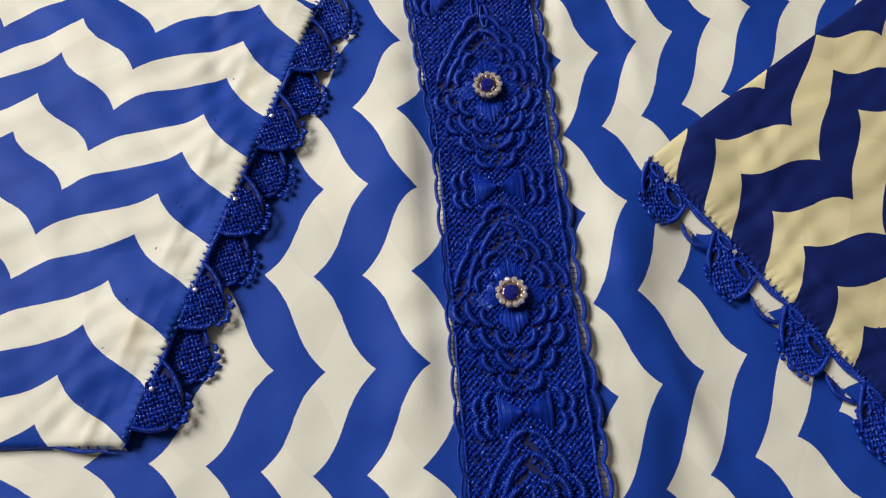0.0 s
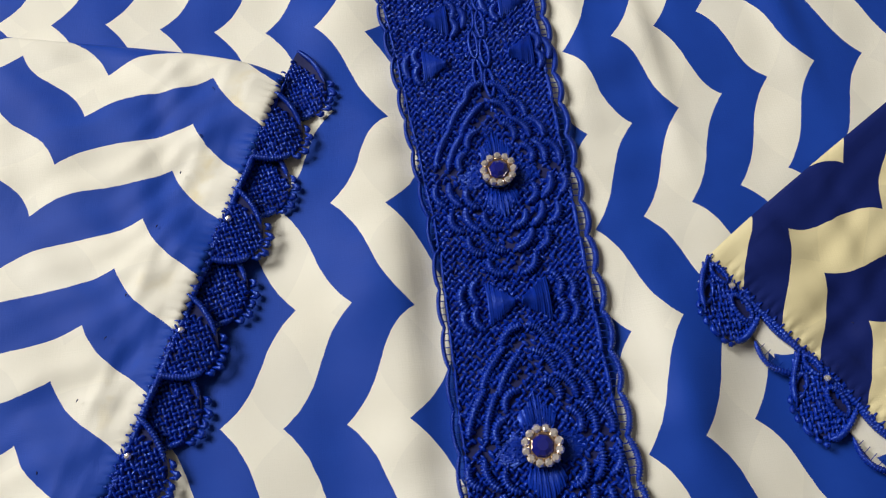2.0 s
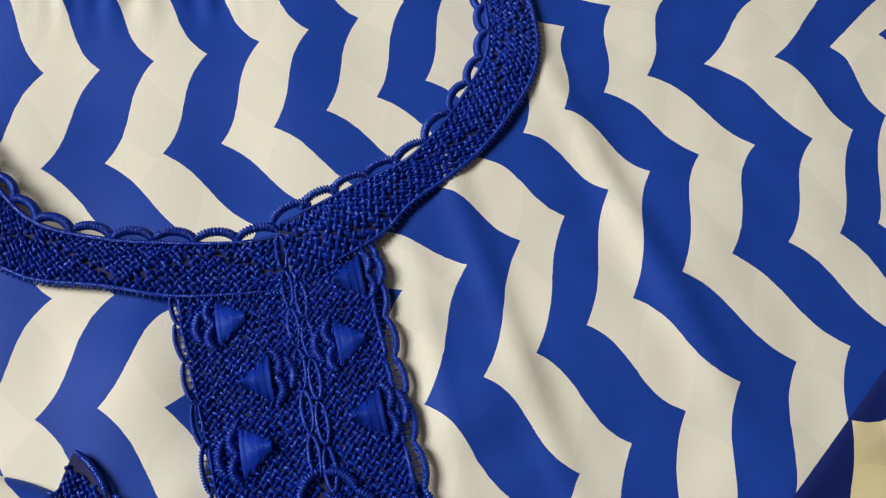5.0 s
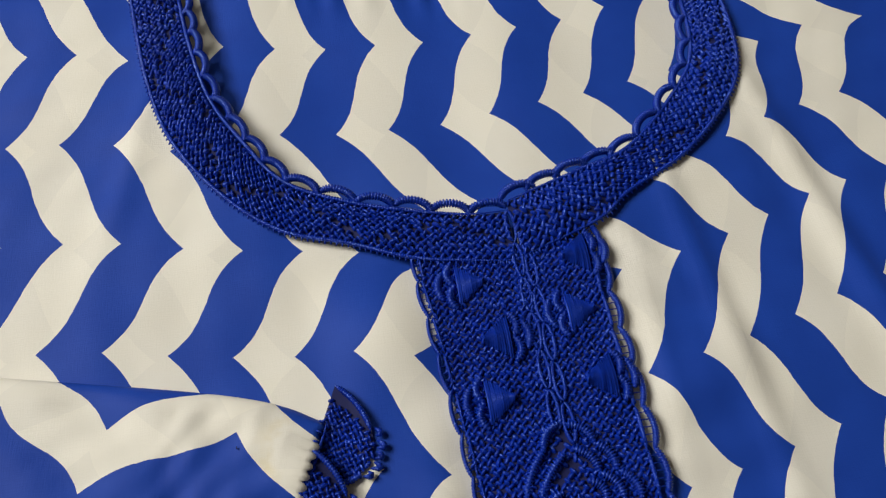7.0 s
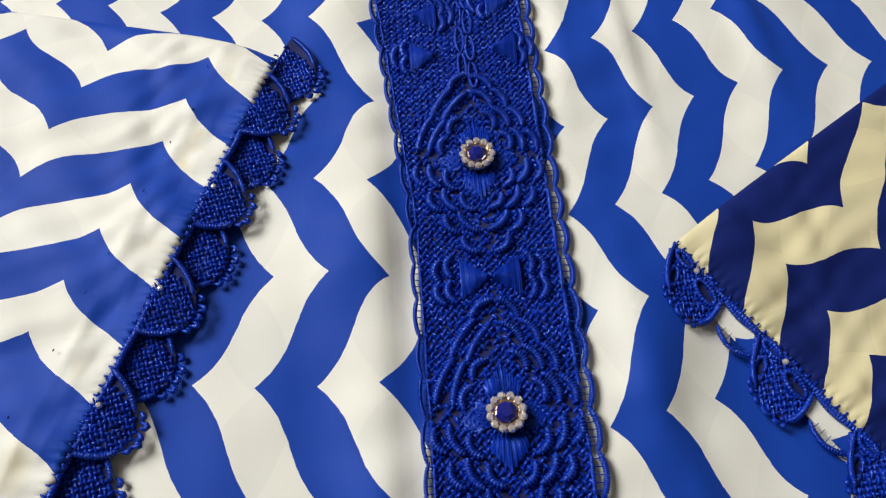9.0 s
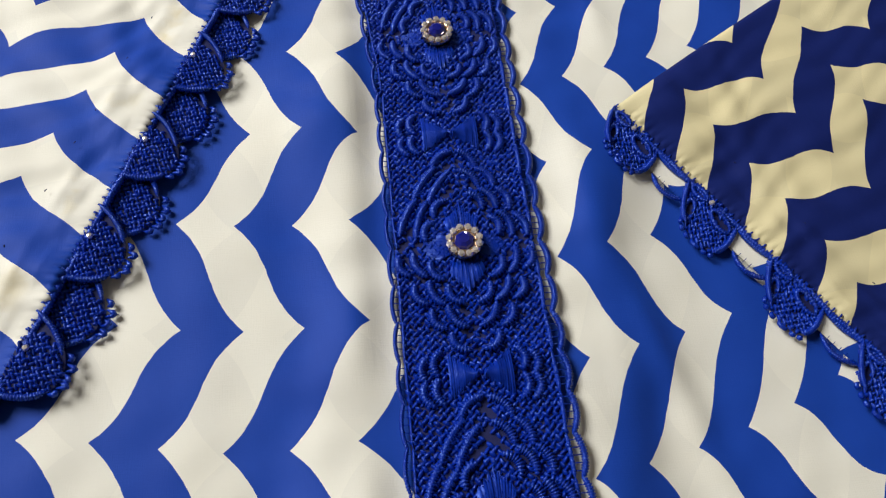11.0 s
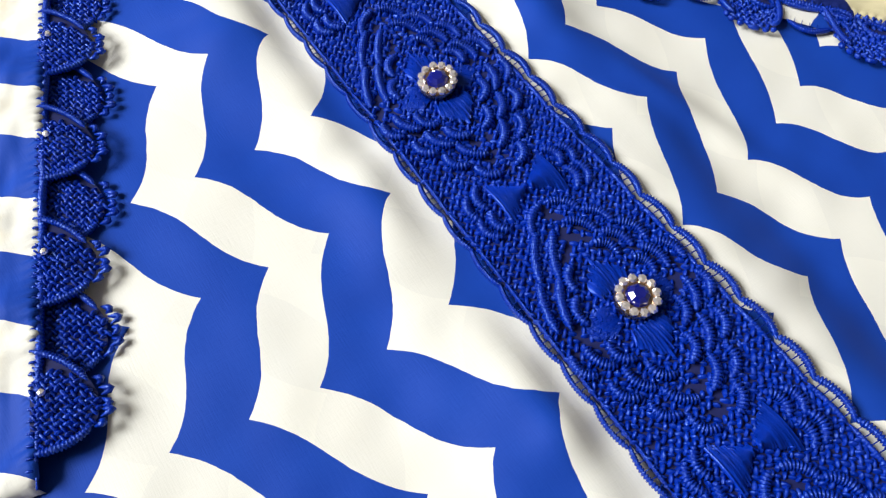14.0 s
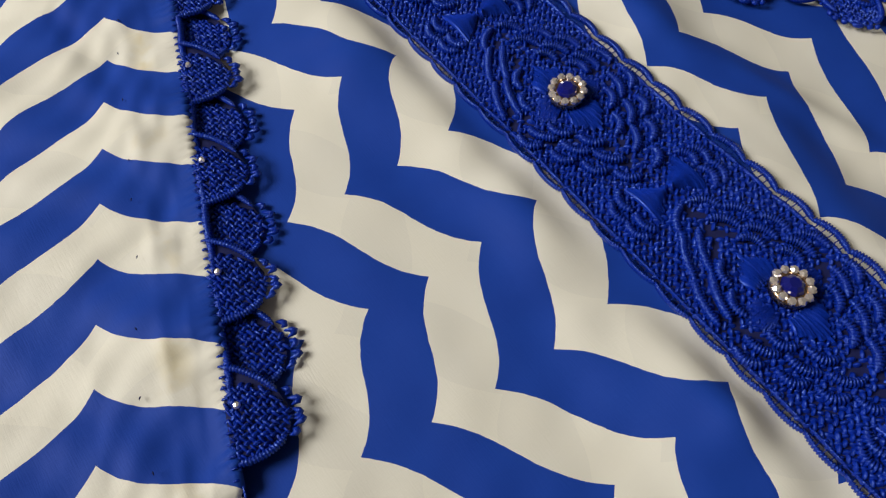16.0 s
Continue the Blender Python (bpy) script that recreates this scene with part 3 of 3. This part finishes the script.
def flower(y):
    """A diamond of stitched bars in rows about a button, with laid satin fans and petals."""
    wide, high = 0.0200, 0.0345

    def row(sx, sy, size, along, me):
        """Bars on one side of a round-shouldered diamond; along: 0 at its side corner, 1 at its tip."""
        at = lambda f: (sx * wide * size * (1 - f) ** 0.74, y + sy * high * size * f ** 0.80)
        for f in along:
            (px, py), (ax, ay), (bx, by) = at(f), at(max(f - 0.08, 0)), at(min(f + 0.08, 1))
            slope = math.degrees(math.atan2(by - ay, bx - ax))
            leaf(me, px, py, slope + (180 if sx * sy > 0 else 0))

    for turn in (0, 180):
        part("satin_fan", fan, None, placket, m=pose(0, y, LACE_Z, 0, 0, turn))
        part("satin_petal", petal, None, placket, m=pose(0, y, LACE_Z, 0, 0, turn))
    # upper half: long straight bars on one side, shorter bowed ones on the other
    row(-1, 1, 1.00, (0.24, 0.60), leaf_long)
    row(-1, 1, 1.00, (0.90,), leaf_mesh)
    row(-1, 1, 0.78, (0.28, 0.74), leaf_long)
    row(-1, 1, 0.58, (0.20, 0.60), leaf_short)
    row(1, 1, 1.00, (0.12, 0.38, 0.64, 0.89), leaf_mesh)
    row(1, 1, 0.79, (0.18, 0.52, 0.85), leaf_mesh)
    row(1, 1, 0.59, (0.24, 0.70), leaf_short)
    # lower half: rows of crescents that overlap like scales
    for sx in (-1, 1):
        row(sx, -1, 1.00, (0.10, 0.36, 0.62, 0.87), leaf_short)
        row(sx, -1, 0.78, (0.14, 0.48, 0.82), leaf_mesh)
        row(sx, -1, 0.57, (0.30, 0.76), leaf_short)


def bow(y):
    for sx in (-1, 1):
        part("satin_wedge", wedge, None, placket, m=pose(0, y, LACE_Z, 0, 0, 0 if sx > 0 else 180))
        for dx, dy, tilt in ((0.0112, 0.0040, -8), (0.0112, -0.0042, 8), (0.0148, 0.0026, -5), (0.0146, -0.0046, 10)):
            leaf(leaf_short, sx * dx, y + dy, (90 + tilt) if sx < 0 else (-90 - tilt))


for y in FLOWERS:
    flower(y)
for y in (0.0425, -0.0413, -0.124):
    bow(y)
for x, y, out in ((-0.0165, 0.167, 1), (0.0145, 0.172, -1), (-0.0150, 0.148, -1), (0.0150, 0.153, 1), (-0.0140, 0.1295, 1), (0.0125, 0.1315, -1)):
    part("satin_wedge", wedge, None, placket, m=pose(x + 0.0035 * out, y, LACE_Z, 0, 0, 180 if out > 0 else 0))
    for dx, dy, tilt in ((0.0062, 0.0035, 0), (0.0062, -0.0042, 0), (0.0098, 0.0, 0)):
        leaf(leaf_mesh if dx > 0.009 else leaf_short, x - out * dx, y + dy, 90 if out > 0 else -90)

# slit at the top of the placket, bound with cord
slit_cord = mesh_of("slit_cord", *cord([(0.0056 * math.cos(a), 0.0014 * math.sin(a), 0) for a in np.linspace(0, 2 * math.pi, 17)], 0.00068, 0.40, 0.0008, 7))
slit_cord.materials.append(thread)
for n in range(6):
    for sx in (-1, 1):
        part("slit_cord", slit_cord, None, placket, m=pose(0.0002 + sx * 0.0017, 0.185 - n * 0.0122 - (0.004 if sx > 0 else 0), LACE_Z + 0.0009, 0, 0, 90 * sx))

# scalloped cords along both edges, tied to the ground by short rungs
edge_path = np.stack([np.linspace(-0.0066, 0.0066, 13), 0.0029 * np.sin(np.linspace(0.04, 0.96, 13) * math.pi) ** 0.6 - 0.0006, 0 * np.arange(13)], -1)
edge_loop = mesh_of("edge_loop", *joined(
    [cord(edge_path, 0.00112, 0.44, 0.00080, 7), cord([(-0.0061, -0.0016, 0), (0, -0.0015, 0.0002), (0.0061, -0.0016, 0)], 0.00080, 0.3, 0.0008, 6)]
    + [cord([(q, -0.0020, 0.0001), (q + 0.0002, 0.0021, 0.0003)], 0.00066, sides=5) for q in (-0.0042, -0.0021, 0.0, 0.0021, 0.0042)]))
edge_loop.materials.append(thread)
for n in range(31):
    y = 0.176 - n * 0.0121
    for sx, ex in ((-1, float(left_edge(y))), (1, float(right_edge(y)))):
        lean = math.degrees(math.atan2(float(left_edge(y - 0.005) - left_edge(y + 0.005)), 0.01)) if sx < 0 else 0
        part("edge_loop", edge_loop, None, placket, m=pose(ex - sx * 0.0011, y, LACE_Z + 0.0004, 0, 0, (90 if sx < 0 else -90) + lean + rng.uniform(-3, 3)) @ Matrix.Diagonal((1, 0.66 if sx < 0 else 1.0, 1, 1)))

# ---- lace neckband ----


def ribbon(outer, inner, n=160):
    """Maps (along in metres, across 0..1) to places on a band between two edges."""
    a, b = spline(outer, n), spline(inner, n)
    mid = (a + b) / 2
    run = np.r_[0, np.cumsum(np.linalg.norm(np.diff(mid, axis=0), axis=1))]
    wide = float(np.linalg.norm(a - b, axis=1).mean())

    def at(u, v):
        f = (v / wide)[:, None]
        pa = np.stack([np.interp(u, run, a[:, 0]), np.interp(u, run, a[:, 1])], -1)
        pb = np.stack([np.interp(u, run, b[:, 0]), np.interp(u, run, b[:, 1])], -1)
        p = pa * (1 - f) + pb * f
        z = 0.0020 + 0.0008 * np.sin(u * 75) * np.sin(v / wide * 3) + 0.0012 * np.sin(v / wide * math.pi)
        return np.column_stack([p, z])

    return at, run[-1], wide


loop_path = np.stack([0.0062 * np.cos(np.linspace(math.pi, 0, 13)), 0.0034 * np.sin(np.linspace(0, math.pi, 13)), 0.0004 * np.sin(np.linspace(0, math.pi, 13))], -1)
neck_loop = mesh_of("loop", *cord(loop_path, 0.00150, 0.44, 0.00080, 8))
tie_mesh = mesh_of("tie_stitch", *cord(hump((0, -0.0010), (0, 0.0009), 0, 0.0004), 0.00034, sides=5))
for me in (neck_loop, tie_mesh):
    me.materials.append(thread)


def band(outer, inner, label, flip=1.0, loops=True, lift=0.0, seed=2):
    at, run, wide = ribbon(outer, inner)
    raised = lambda u, v: at(u, v) + (0, 0, lift)
    uu, vv = np.meshgrid(np.linspace(0, run, 90), np.linspace(0.0004, wide - 0.0004, 8), indexing="ij")
    gv = raised(uu.ravel(), vv.ravel()) - (0, 0, 0.0005)
    gf = [(i * 8 + j, i * 8 + j + 1, (i + 1) * 8 + j + 1, (i + 1) * 8 + j)[:: 1 if flip > 0 else -1] for i in range(89) for j in range(7)]
    # dark sheet beneath the band gives the shade between its stitches
    ob = part("neckband", mesh_of("neckband", gv, gf), gap_shade, tunic, label)
    zigzag = lambda u, v: (np.abs(v / wide - (0.5 + 0.36 * (np.abs((u / 0.026) % 2 - 1) * 2 - 1))) < 0.055) & (np.sin(u * 2200) > -0.2)
    wv, wf = weave(raised, lambda u, v: (u > 0.0005) & (u < run - 0.0005) & (v > 0.0012) & (v < wide - 0.0010), (0, run), (0, wide), holes=zigzag, seed=seed)
    part("plaited_ground", mesh_of("plaited_ground", wv, wf), thread, ob, kind="stuff")
    along = np.linspace(0.001, run - 0.001, int(run / 0.004))
    for v, r in ((0.0006, 0.00085), (wide - 0.0004, 0.0009)):
        part("edging", mesh_of("edging", *cord(raised(along, np.full(len(along), v)) + (0, 0, 0.0004), r, 0.40, 0.0009, 7)), thread, ob)
    if loops:
        count = int(run / 0.0122)
        for n in range(count):
            u = (n + 0.5) * run / count
            p, q = raised(np.array([u, u + 0.001]), np.array([wide, wide]))
            turn = math.degrees(math.atan2(q[1] - p[1], q[0] - p[0]))
            part("loop", neck_loop, None, ob, m=pose(p[0], p[1], p[2] + 0.0003, rng.uniform(-6, 10), 0, turn + rng.uniform(-6, 6)))
        for n in range(int(run / 0.0019)):
            u = n * 0.0019 + 0.001
            p, q = raised(np.array([u, u]), np.array([0.0, 0.001]))
            turn = math.degrees(math.atan2(q[1] - p[1], q[0] - p[0])) - 90
            part("tie_stitch", tie_mesh, None, ob, m=pose(p[0], p[1], p[2] + 0.0001, 0, 0, turn + rng.uniform(-8, 8)))
    return ob


band(NECK_LEFT_OUT, NECK_LEFT_IN, "royal blue crochet lace neckband with looped edge", seed=2)
band(NECK_RIGHT_OUT, NECK_RIGHT_IN, "royal blue crochet lace neckband with looped edge", -1, seed=3)
BACK_OUT = [(-0.125, 0.372), (-0.085, 0.347), (-0.03, 0.334), (0.02, 0.334), (0.07, 0.345), (0.10, 0.365)]
BACK_IN = [(-0.115, 0.350), (-0.080, 0.330), (-0.03, 0.3175), (0.02, 0.3165), (0.065, 0.326), (0.09, 0.343)]
band(BACK_OUT, BACK_IN, "inside of the blue lace neckband at the back", loops=False, lift=-0.001, seed=5)
# dark woven tape along the back neckline
TAPE_A = [(-0.118, 0.346), (-0.082, 0.3270), (-0.053, 0.3165), (-0.0225, 0.3105), (0.015, 0.3095), (0.06, 0.319), (0.09, 0.338)]
ta = spline(TAPE_A, 60) - (0.0, 0.0030)
tb = ta + (0.0, 0.0050)
tape_v = np.vstack([np.column_stack([ta, np.full(60, 0.0)]), np.column_stack([(ta + tb) / 2, np.full(60, 0.0014)]), np.column_stack([tb, np.full(60, 0.0010)])])
tape_f = [(r * 60 + i, r * 60 + i + 1, (r + 1) * 60 + i + 1, (r + 1) * 60 + i) for r in range(2) for i in range(59)]
tape = part("neck_tape", mesh_of("neck_tape", tape_v, tape_f), tape_cloth, tunic, "dark woven tape with pale marks along the back neckline")
for n in range(64):
    f = 5 + n * 0.78
    i = int(f)
    if 21 < i < 26 or 34 < i < 41:
        continue
    p = ta[i] + (ta[i + 1] - ta[i]) * (f - i) + (0.0, rng.uniform(0.0012, 0.0038))
    wide, high = rng.uniform(0.0005, 0.0017), rng.uniform(0.0004, 0.0016)
    turn = rng.uniform(-25, 25) + math.degrees(math.atan2(ta[i + 1][1] - ta[i][1], ta[i + 1][0] - ta[i][0]))
    part("mark", mesh_of("mark", *box(-wide / 2, wide / 2, -high / 2, high / 2, -0.0004, 0.0002), smooth=False), tape_mark, tape, m=pose(p[0], p[1], 0.0014, 0, 0, turn))

# ---- lace on the cuffs ----


def frame_of(a, b, side):
    d = Vector((b[0] - a[0], b[1] - a[1], 0)).normalized()
    n = Vector((-d.y, d.x, 0)) * side
    return d, n


def shell(cuff, a, d, n, s, z, size, tucked, seed, apron=False):
    """One scallop: plaited half oval (or a squarer apron), stitched rims, small picots at the tip, an open crescent."""
    reach, wide = (0.0165, 0.0108) if apron else (0.0158 * size, 0.0128 * size)
    origin = Vector((a[0], a[1], 0)) + d * s
    sense = 1 if d.cross(n).z > 0 else -1
    lean = 0.42 if apron else 0.22
    full_u, full_v = (3.0, 2.6) if apron else (2.0, 1.7)
    slots = ((0.45, 0.36, 0.34, 0.085), (-0.50, 0.20, 0.26, 0.06), (-0.62, 0.62, 0.14, 0.13)) if apron else ()

    def at(u, v):
        p = np.outer(u + lean * v, d) + np.outer(v, n) + np.array(origin)
        p[:, 2] = z + droop(p[:, 0], p[:, 1]) - (0.0014 if tucked else 0.0022 if apron else 0.0026) * (v / reach) ** 2 + 0.0007 * np.cos(u / wide * 2)
        p[:, 2] = np.maximum(p[:, 2], lie(p[:, 0], p[:, 1]) + 0.0010 + (0.0 if tucked else 0.0012))
        return p

    def inside(u, v):
        w = np.clip(v / reach, 0, 1)
        lim = wide * np.clip(1 - w**full_v, 0, 1) ** (1 / full_u)
        hit = (v > 0.0008) & (u < lim) & (u > (-1.0 if apron else -0.70) * lim)
        for su, sv, ru, rv in slots:
            hit &= ((u / wide - su) / ru) ** 2 + ((v / reach - sv) / rv) ** 2 > 1
        return hit

    wv, wf = weave(at, inside, (-wide, wide), (0, reach), pitch=0.00145, height=0.00095, seed=seed)
    rows = [np.stack([np.linspace(-1, 1, 9) * wide * max(1 - w**full_v, 0.02) ** (1 / full_u), np.full(9, w * reach)], -1) for w in np.linspace(0.03, 0.97, 9)]
    grid = np.concatenate(rows)
    gv = at(grid[:, 0], grid[:, 1]) - (0, 0, 0.0002)
    gf = [(i * 9 + j, i * 9 + j + 1, (i + 1) * 9 + j + 1, (i + 1) * 9 + j)[::sense] for i in range(8) for j in range(8)]
    whole = part("scallop", mesh_of("scallop", wv, wf), thread, cuff)
    # dark sheet added behind the scallop paints the shade of its gaps
    part("shade_backing", mesh_of("shade_backing", gv, gf), gap_shade, whole)

    def edge(f0, f1, out=1.0, n_pts=10):
        f = np.linspace(f0, f1, n_pts)
        c, q = np.cos(f * math.pi), np.sin(f * math.pi)
        u, v = -wide * out * np.sign(c) * np.abs(c) ** (2 / full_u), reach * out * q ** (2 / full_v)
        return at(u, v) + (0, 0, 0.0006)

    part("rim", mesh_of("rim", *cord(edge(0.64, 0.97, 1.0), 0.00105 if apron else 0.00112, 0.44, 0.00080, 7)), thread, cuff)
    part("crescent", mesh_of("crescent", *cord(edge(0.03, 0.36, 0.98) + (0, 0, 0.0009), 0.00095, 0.44, 0.00080, 7)), thread, cuff)
    for su, sv, ru, rv in slots:
        q = np.linspace(0, 2 * math.pi, 17)
        part("eyelet", mesh_of("eyelet", *cord(at((su + ru * 1.15 * np.cos(q)) * wide, (sv + rv * 1.5 * np.sin(q)) * reach) + (0, 0, 0.0007), 0.00085, 0.42, 0.00080, 7)), thread, cuff)
    for k in range(6 if apron else 5):
        f = (0.30 if apron else 0.36) + k * 0.065
        q = edge(f - 0.022, f + 0.022, 1.05, 5)
        bulge = np.array(n) * (0.0010 if apron else 0.0016 + 0.0008 * (k % 2)) + np.array(d) * rng.uniform(-0.0006, 0.0006)
        q[2] += bulge
        q[1] += bulge * 0.8
        q[3] += bulge * 0.8
        part("picot", mesh_of("picot", *cord(q, 0.00085, sides=6)), thread, cuff)
    return at


bead_profile = [(0.0, 0.0009), (0.0007, 0.0007), (0.0010, 0.0), (0.0, -0.0004)]


def turned(profile, sides=10):
    v = [(r * math.cos(2 * math.pi * i / sides), r * math.sin(2 * math.pi * i / sides), z) for r, z in profile for i in range(sides)]
    f = [(k * sides + i, k * sides + (i + 1) % sides, (k + 1) * sides + (i + 1) % sides, (k + 1) * sides + i)[::-1] for k in range(len(profile) - 1) for i in range(sides)]
    return np.array(v), f


bead_mesh = mesh_of("bead", *turned(bead_profile, 8), smooth=False)
bead_mesh.materials.append(crystal_glass)


def cuff_lace(line, side, count, first, step, z, label, beads, joins):
    a, b = line
    d, n = frame_of(a, b, side)
    run = (Vector(b) - Vector(a)).length
    lo, hi = Vector((*a, z)), Vector((*b, z))
    base = [tuple(lo.lerp(hi, f) + n * (0.0021 + 0.0002 * math.sin(f * 70))) for f in np.linspace(0, 1, 60)]
    base = [(p[0], p[1], p[2] + float(droop(p[0], p[1]))) for p in base]
    cuff = part("cuff_lace", mesh_of("cuff_lace", *cord(base, 0.0012, 0.35, 0.001, 7)), thread, tunic, label)
    for k in range(count):
        s = first + k * step
        if joins:
            shell(cuff, a, d, n, s - 0.002, z, 1.0, False, 20 + k, True)
        else:
            shell(cuff, a, d, n, s - step * 0.5, z - 0.0030, 1.06, True, 40 + k)
            shell(cuff, a, d, n, s, z, 0.95, False, 20 + k)
        if k in beads:
            p = Vector((*a, z + 0.0017)) + d * (s - 0.001) + n * 0.0035
            p.z += float(droop(p.x, p.y))
            part("bead", bead_mesh, None, cuff, "clear glass bead", m=Matrix.Translation(p))
        if joins and k < count - 1:
            low = lambda p: (p.x, p.y, p.z + float(droop(p.x, p.y)))
            for f0, f1, out0, out1, dip in ((0.22, 0.70, 0.0016, 0.0016, 0.0016), (0.40, 0.80, 0.0100, 0.0085, 0.0030)):
                fs = np.linspace(0, 1, 9)
                q = [Vector((*a, z - 0.0002)) + d * (s + step * (f0 + (f1 - f0) * f)) + n * (out0 + (out1 - out0) * f + dip * math.sin(f * math.pi)) for f in fs]
                part("join_cord", mesh_of("join_cord", *cord([low(p) for p in q], 0.00095, 0.44, 0.00080, 7)), thread, cuff)
            for f in np.linspace(0.47, 0.73, 5):
                q = [Vector((*a, z - 0.0004)) + d * (s + step * f) + n * out for out in (0.0085, 0.0112)]
                part("tie_stitch", mesh_of("tie_stitch", *cord([low(p) for p in q], 0.00045, sides=5)), thread, cuff)
    turn = math.degrees(math.atan2(n.y, n.x)) - 90
    for k in range(int(run / 0.0028)):
        p = Vector((*a, z + 0.0005)) + d * (0.0006 + k * 0.0028) + n * 0.0009
        part("tie_stitch", tie_mesh, None, cuff, m=pose(p.x, p.y, p.z + float(droop(p.x, p.y)), 0, 0, turn + rng.uniform(-10, 10)))
    return cuff


cuff_lace(CUFF_A, 1, 5, 0.0205, 0.0365, 0.0050, "royal blue crochet lace scallops along the cuff", (1, 2, 3, 4), False)
sb = np.array([np.array(CUFF_B[0]) * (1 - f) + np.array(CUFF_B[1]) * f for f in np.linspace(0.02, 1, 60)])
su = sb + (-0.0075, -0.0050)
both = np.vstack([sb, su])
strip_uv = np.stack([poly(PRINT_SLEEVE_B[c], PRINT_SLEEVE_B["deg"], both[:, 0], both[:, 1], PRINT_SLEEVE_B["box"]) for c in "uv"], -1)
strip = mesh_of("under_sleeve", np.column_stack([both, droop(both[:, 0], both[:, 1]) + 0.0014]), [(i, i + 60, i + 61, i + 1) for i in range(59)], True, strip_uv)
part("under_sleeve", strip, front_cloth_b, tunic, "edge of the sleeve's lower layer")
cuff_lace(CUFF_B, -1, 5, 0.0120, 0.0358, 0.0026, "royal blue crochet lace scallops with open joins along the cuff", (0, 1), True)

hem = [(-0.1357 - 0.006 * k, -0.0430 + 0.0011 * k + 0.0005 * math.sin(k * 2.1) - 0.0012, 0.0036) for k in range(14)]
hem_ob = part("hem_cord", mesh_of("hem_cord", *cord(hem, 0.0009, 0.25, 0.0009, 7)), thread, tunic, "blue stitched cord along the sleeve hem")
for k in range(24):
    part("tie_stitch", tie_mesh, None, hem_ob, m=pose(-0.139 - 0.0032 * k, -0.0422 + 0.0006 * k, 0.0042, 0, 0, 8 + rng.uniform(-12, 12)))
ink = material("ink", (0.16, 0.17, 0.26), 0.8)
for x, y, dx, dy in ((-0.0842, 0.1215, 0.0022, -0.0052), (-0.0826, 0.1205, 0.0012, -0.0046)):
    part("pen_mark", mesh_of("pen_mark", *cord([(x, y, 0.0062), (x + dx * 0.4, y + dy * 0.5, 0.0061), (x + dx, y + dy, 0.0060)], 0.00035, sides=5, taper=True)), ink, tunic, "grey pen stroke on the cloth")

# needle holes left along the hems, as short dark specks
def speck(x, y, z, turn, sleeve_name="needle_mark"):
    path = [(-0.0005, 0, 0), (0, 0, 0.0002), (0.0005, 0, 0)]
    part(sleeve_name, mesh_of(sleeve_name, *cord(path, 0.00022, sides=5, taper=True)), gap_shade, tunic, m=pose(x, y, z, 0, 0, turn))


for k in range(10):
    f = (k + 0.55) / 10 + rng.uniform(-0.02, 0.02)
    qx, qy = [CUFF_A[0][i] * (1 - f) + CUFF_A[1][i] * f for i in (0, 1)]
    speck(qx - 0.0165 + rng.uniform(-0.002, 0.002), qy + 0.0066, 0.0068, rng.uniform(40, 110))
for x, y in ((0.0795, 0.0455), (0.0955, 0.0250), (0.1130, 0.0010), (0.1290, -0.0215)):
    speck(x, y, float(droop(x, y)) + 0.0036, rng.uniform(-70, -30))

# ---- jewelled buttons ----
button_setting = mesh_of("setting", *turned([(0.0, 0.0012), (0.0028, 0.0012), (0.0034, 0.0018), (0.0040, 0.0014), (0.0051, 0.0013), (0.0055, 0.0006), (0.0054, -0.0012), (0.0, -0.0014)], 24))
stone_mesh = mesh_of("stone", *turned([(0.0, 0.0033), (0.0016, 0.0033), (0.0028, 0.0025), (0.0034, 0.0014), (0.0, 0.0010)], 8), smooth=False)
chip_mesh = mesh_of("crystal", *turned([(0.0, 0.0015), (0.0007, 0.0015), (0.00125, 0.0008), (0.0011, 0.0), (0.0, -0.0002)], 7), smooth=False)
button_setting.materials.append(gold)
stone_mesh.materials.append(sapphire)
chip_mesh.materials.append(crystal_glass)
for x, y in ((0.0, 0.085), (0.0, 0.0), (0.0018, -0.0822), (0.0, -0.165)):
    button = part("button", button_setting, None, tunic, "gold button with clear crystals round a blue stone", m=pose(x, y, LACE_Z + 0.0028, rng.uniform(-5, 5), rng.uniform(-5, 5), rng.uniform(0, 30)))
    part("stone", stone_mesh, None, button, "sapphire blue cut stone")
    for k in range(12):
        a = k * math.pi / 6
        part("crystal", chip_mesh, None, button, "clear cut crystal" if k == 0 else "", m=pose(0.0047 * math.cos(a), 0.0047 * math.sin(a), 0.0012, rng.uniform(-12, 12), rng.uniform(-12, 12), k * 37))
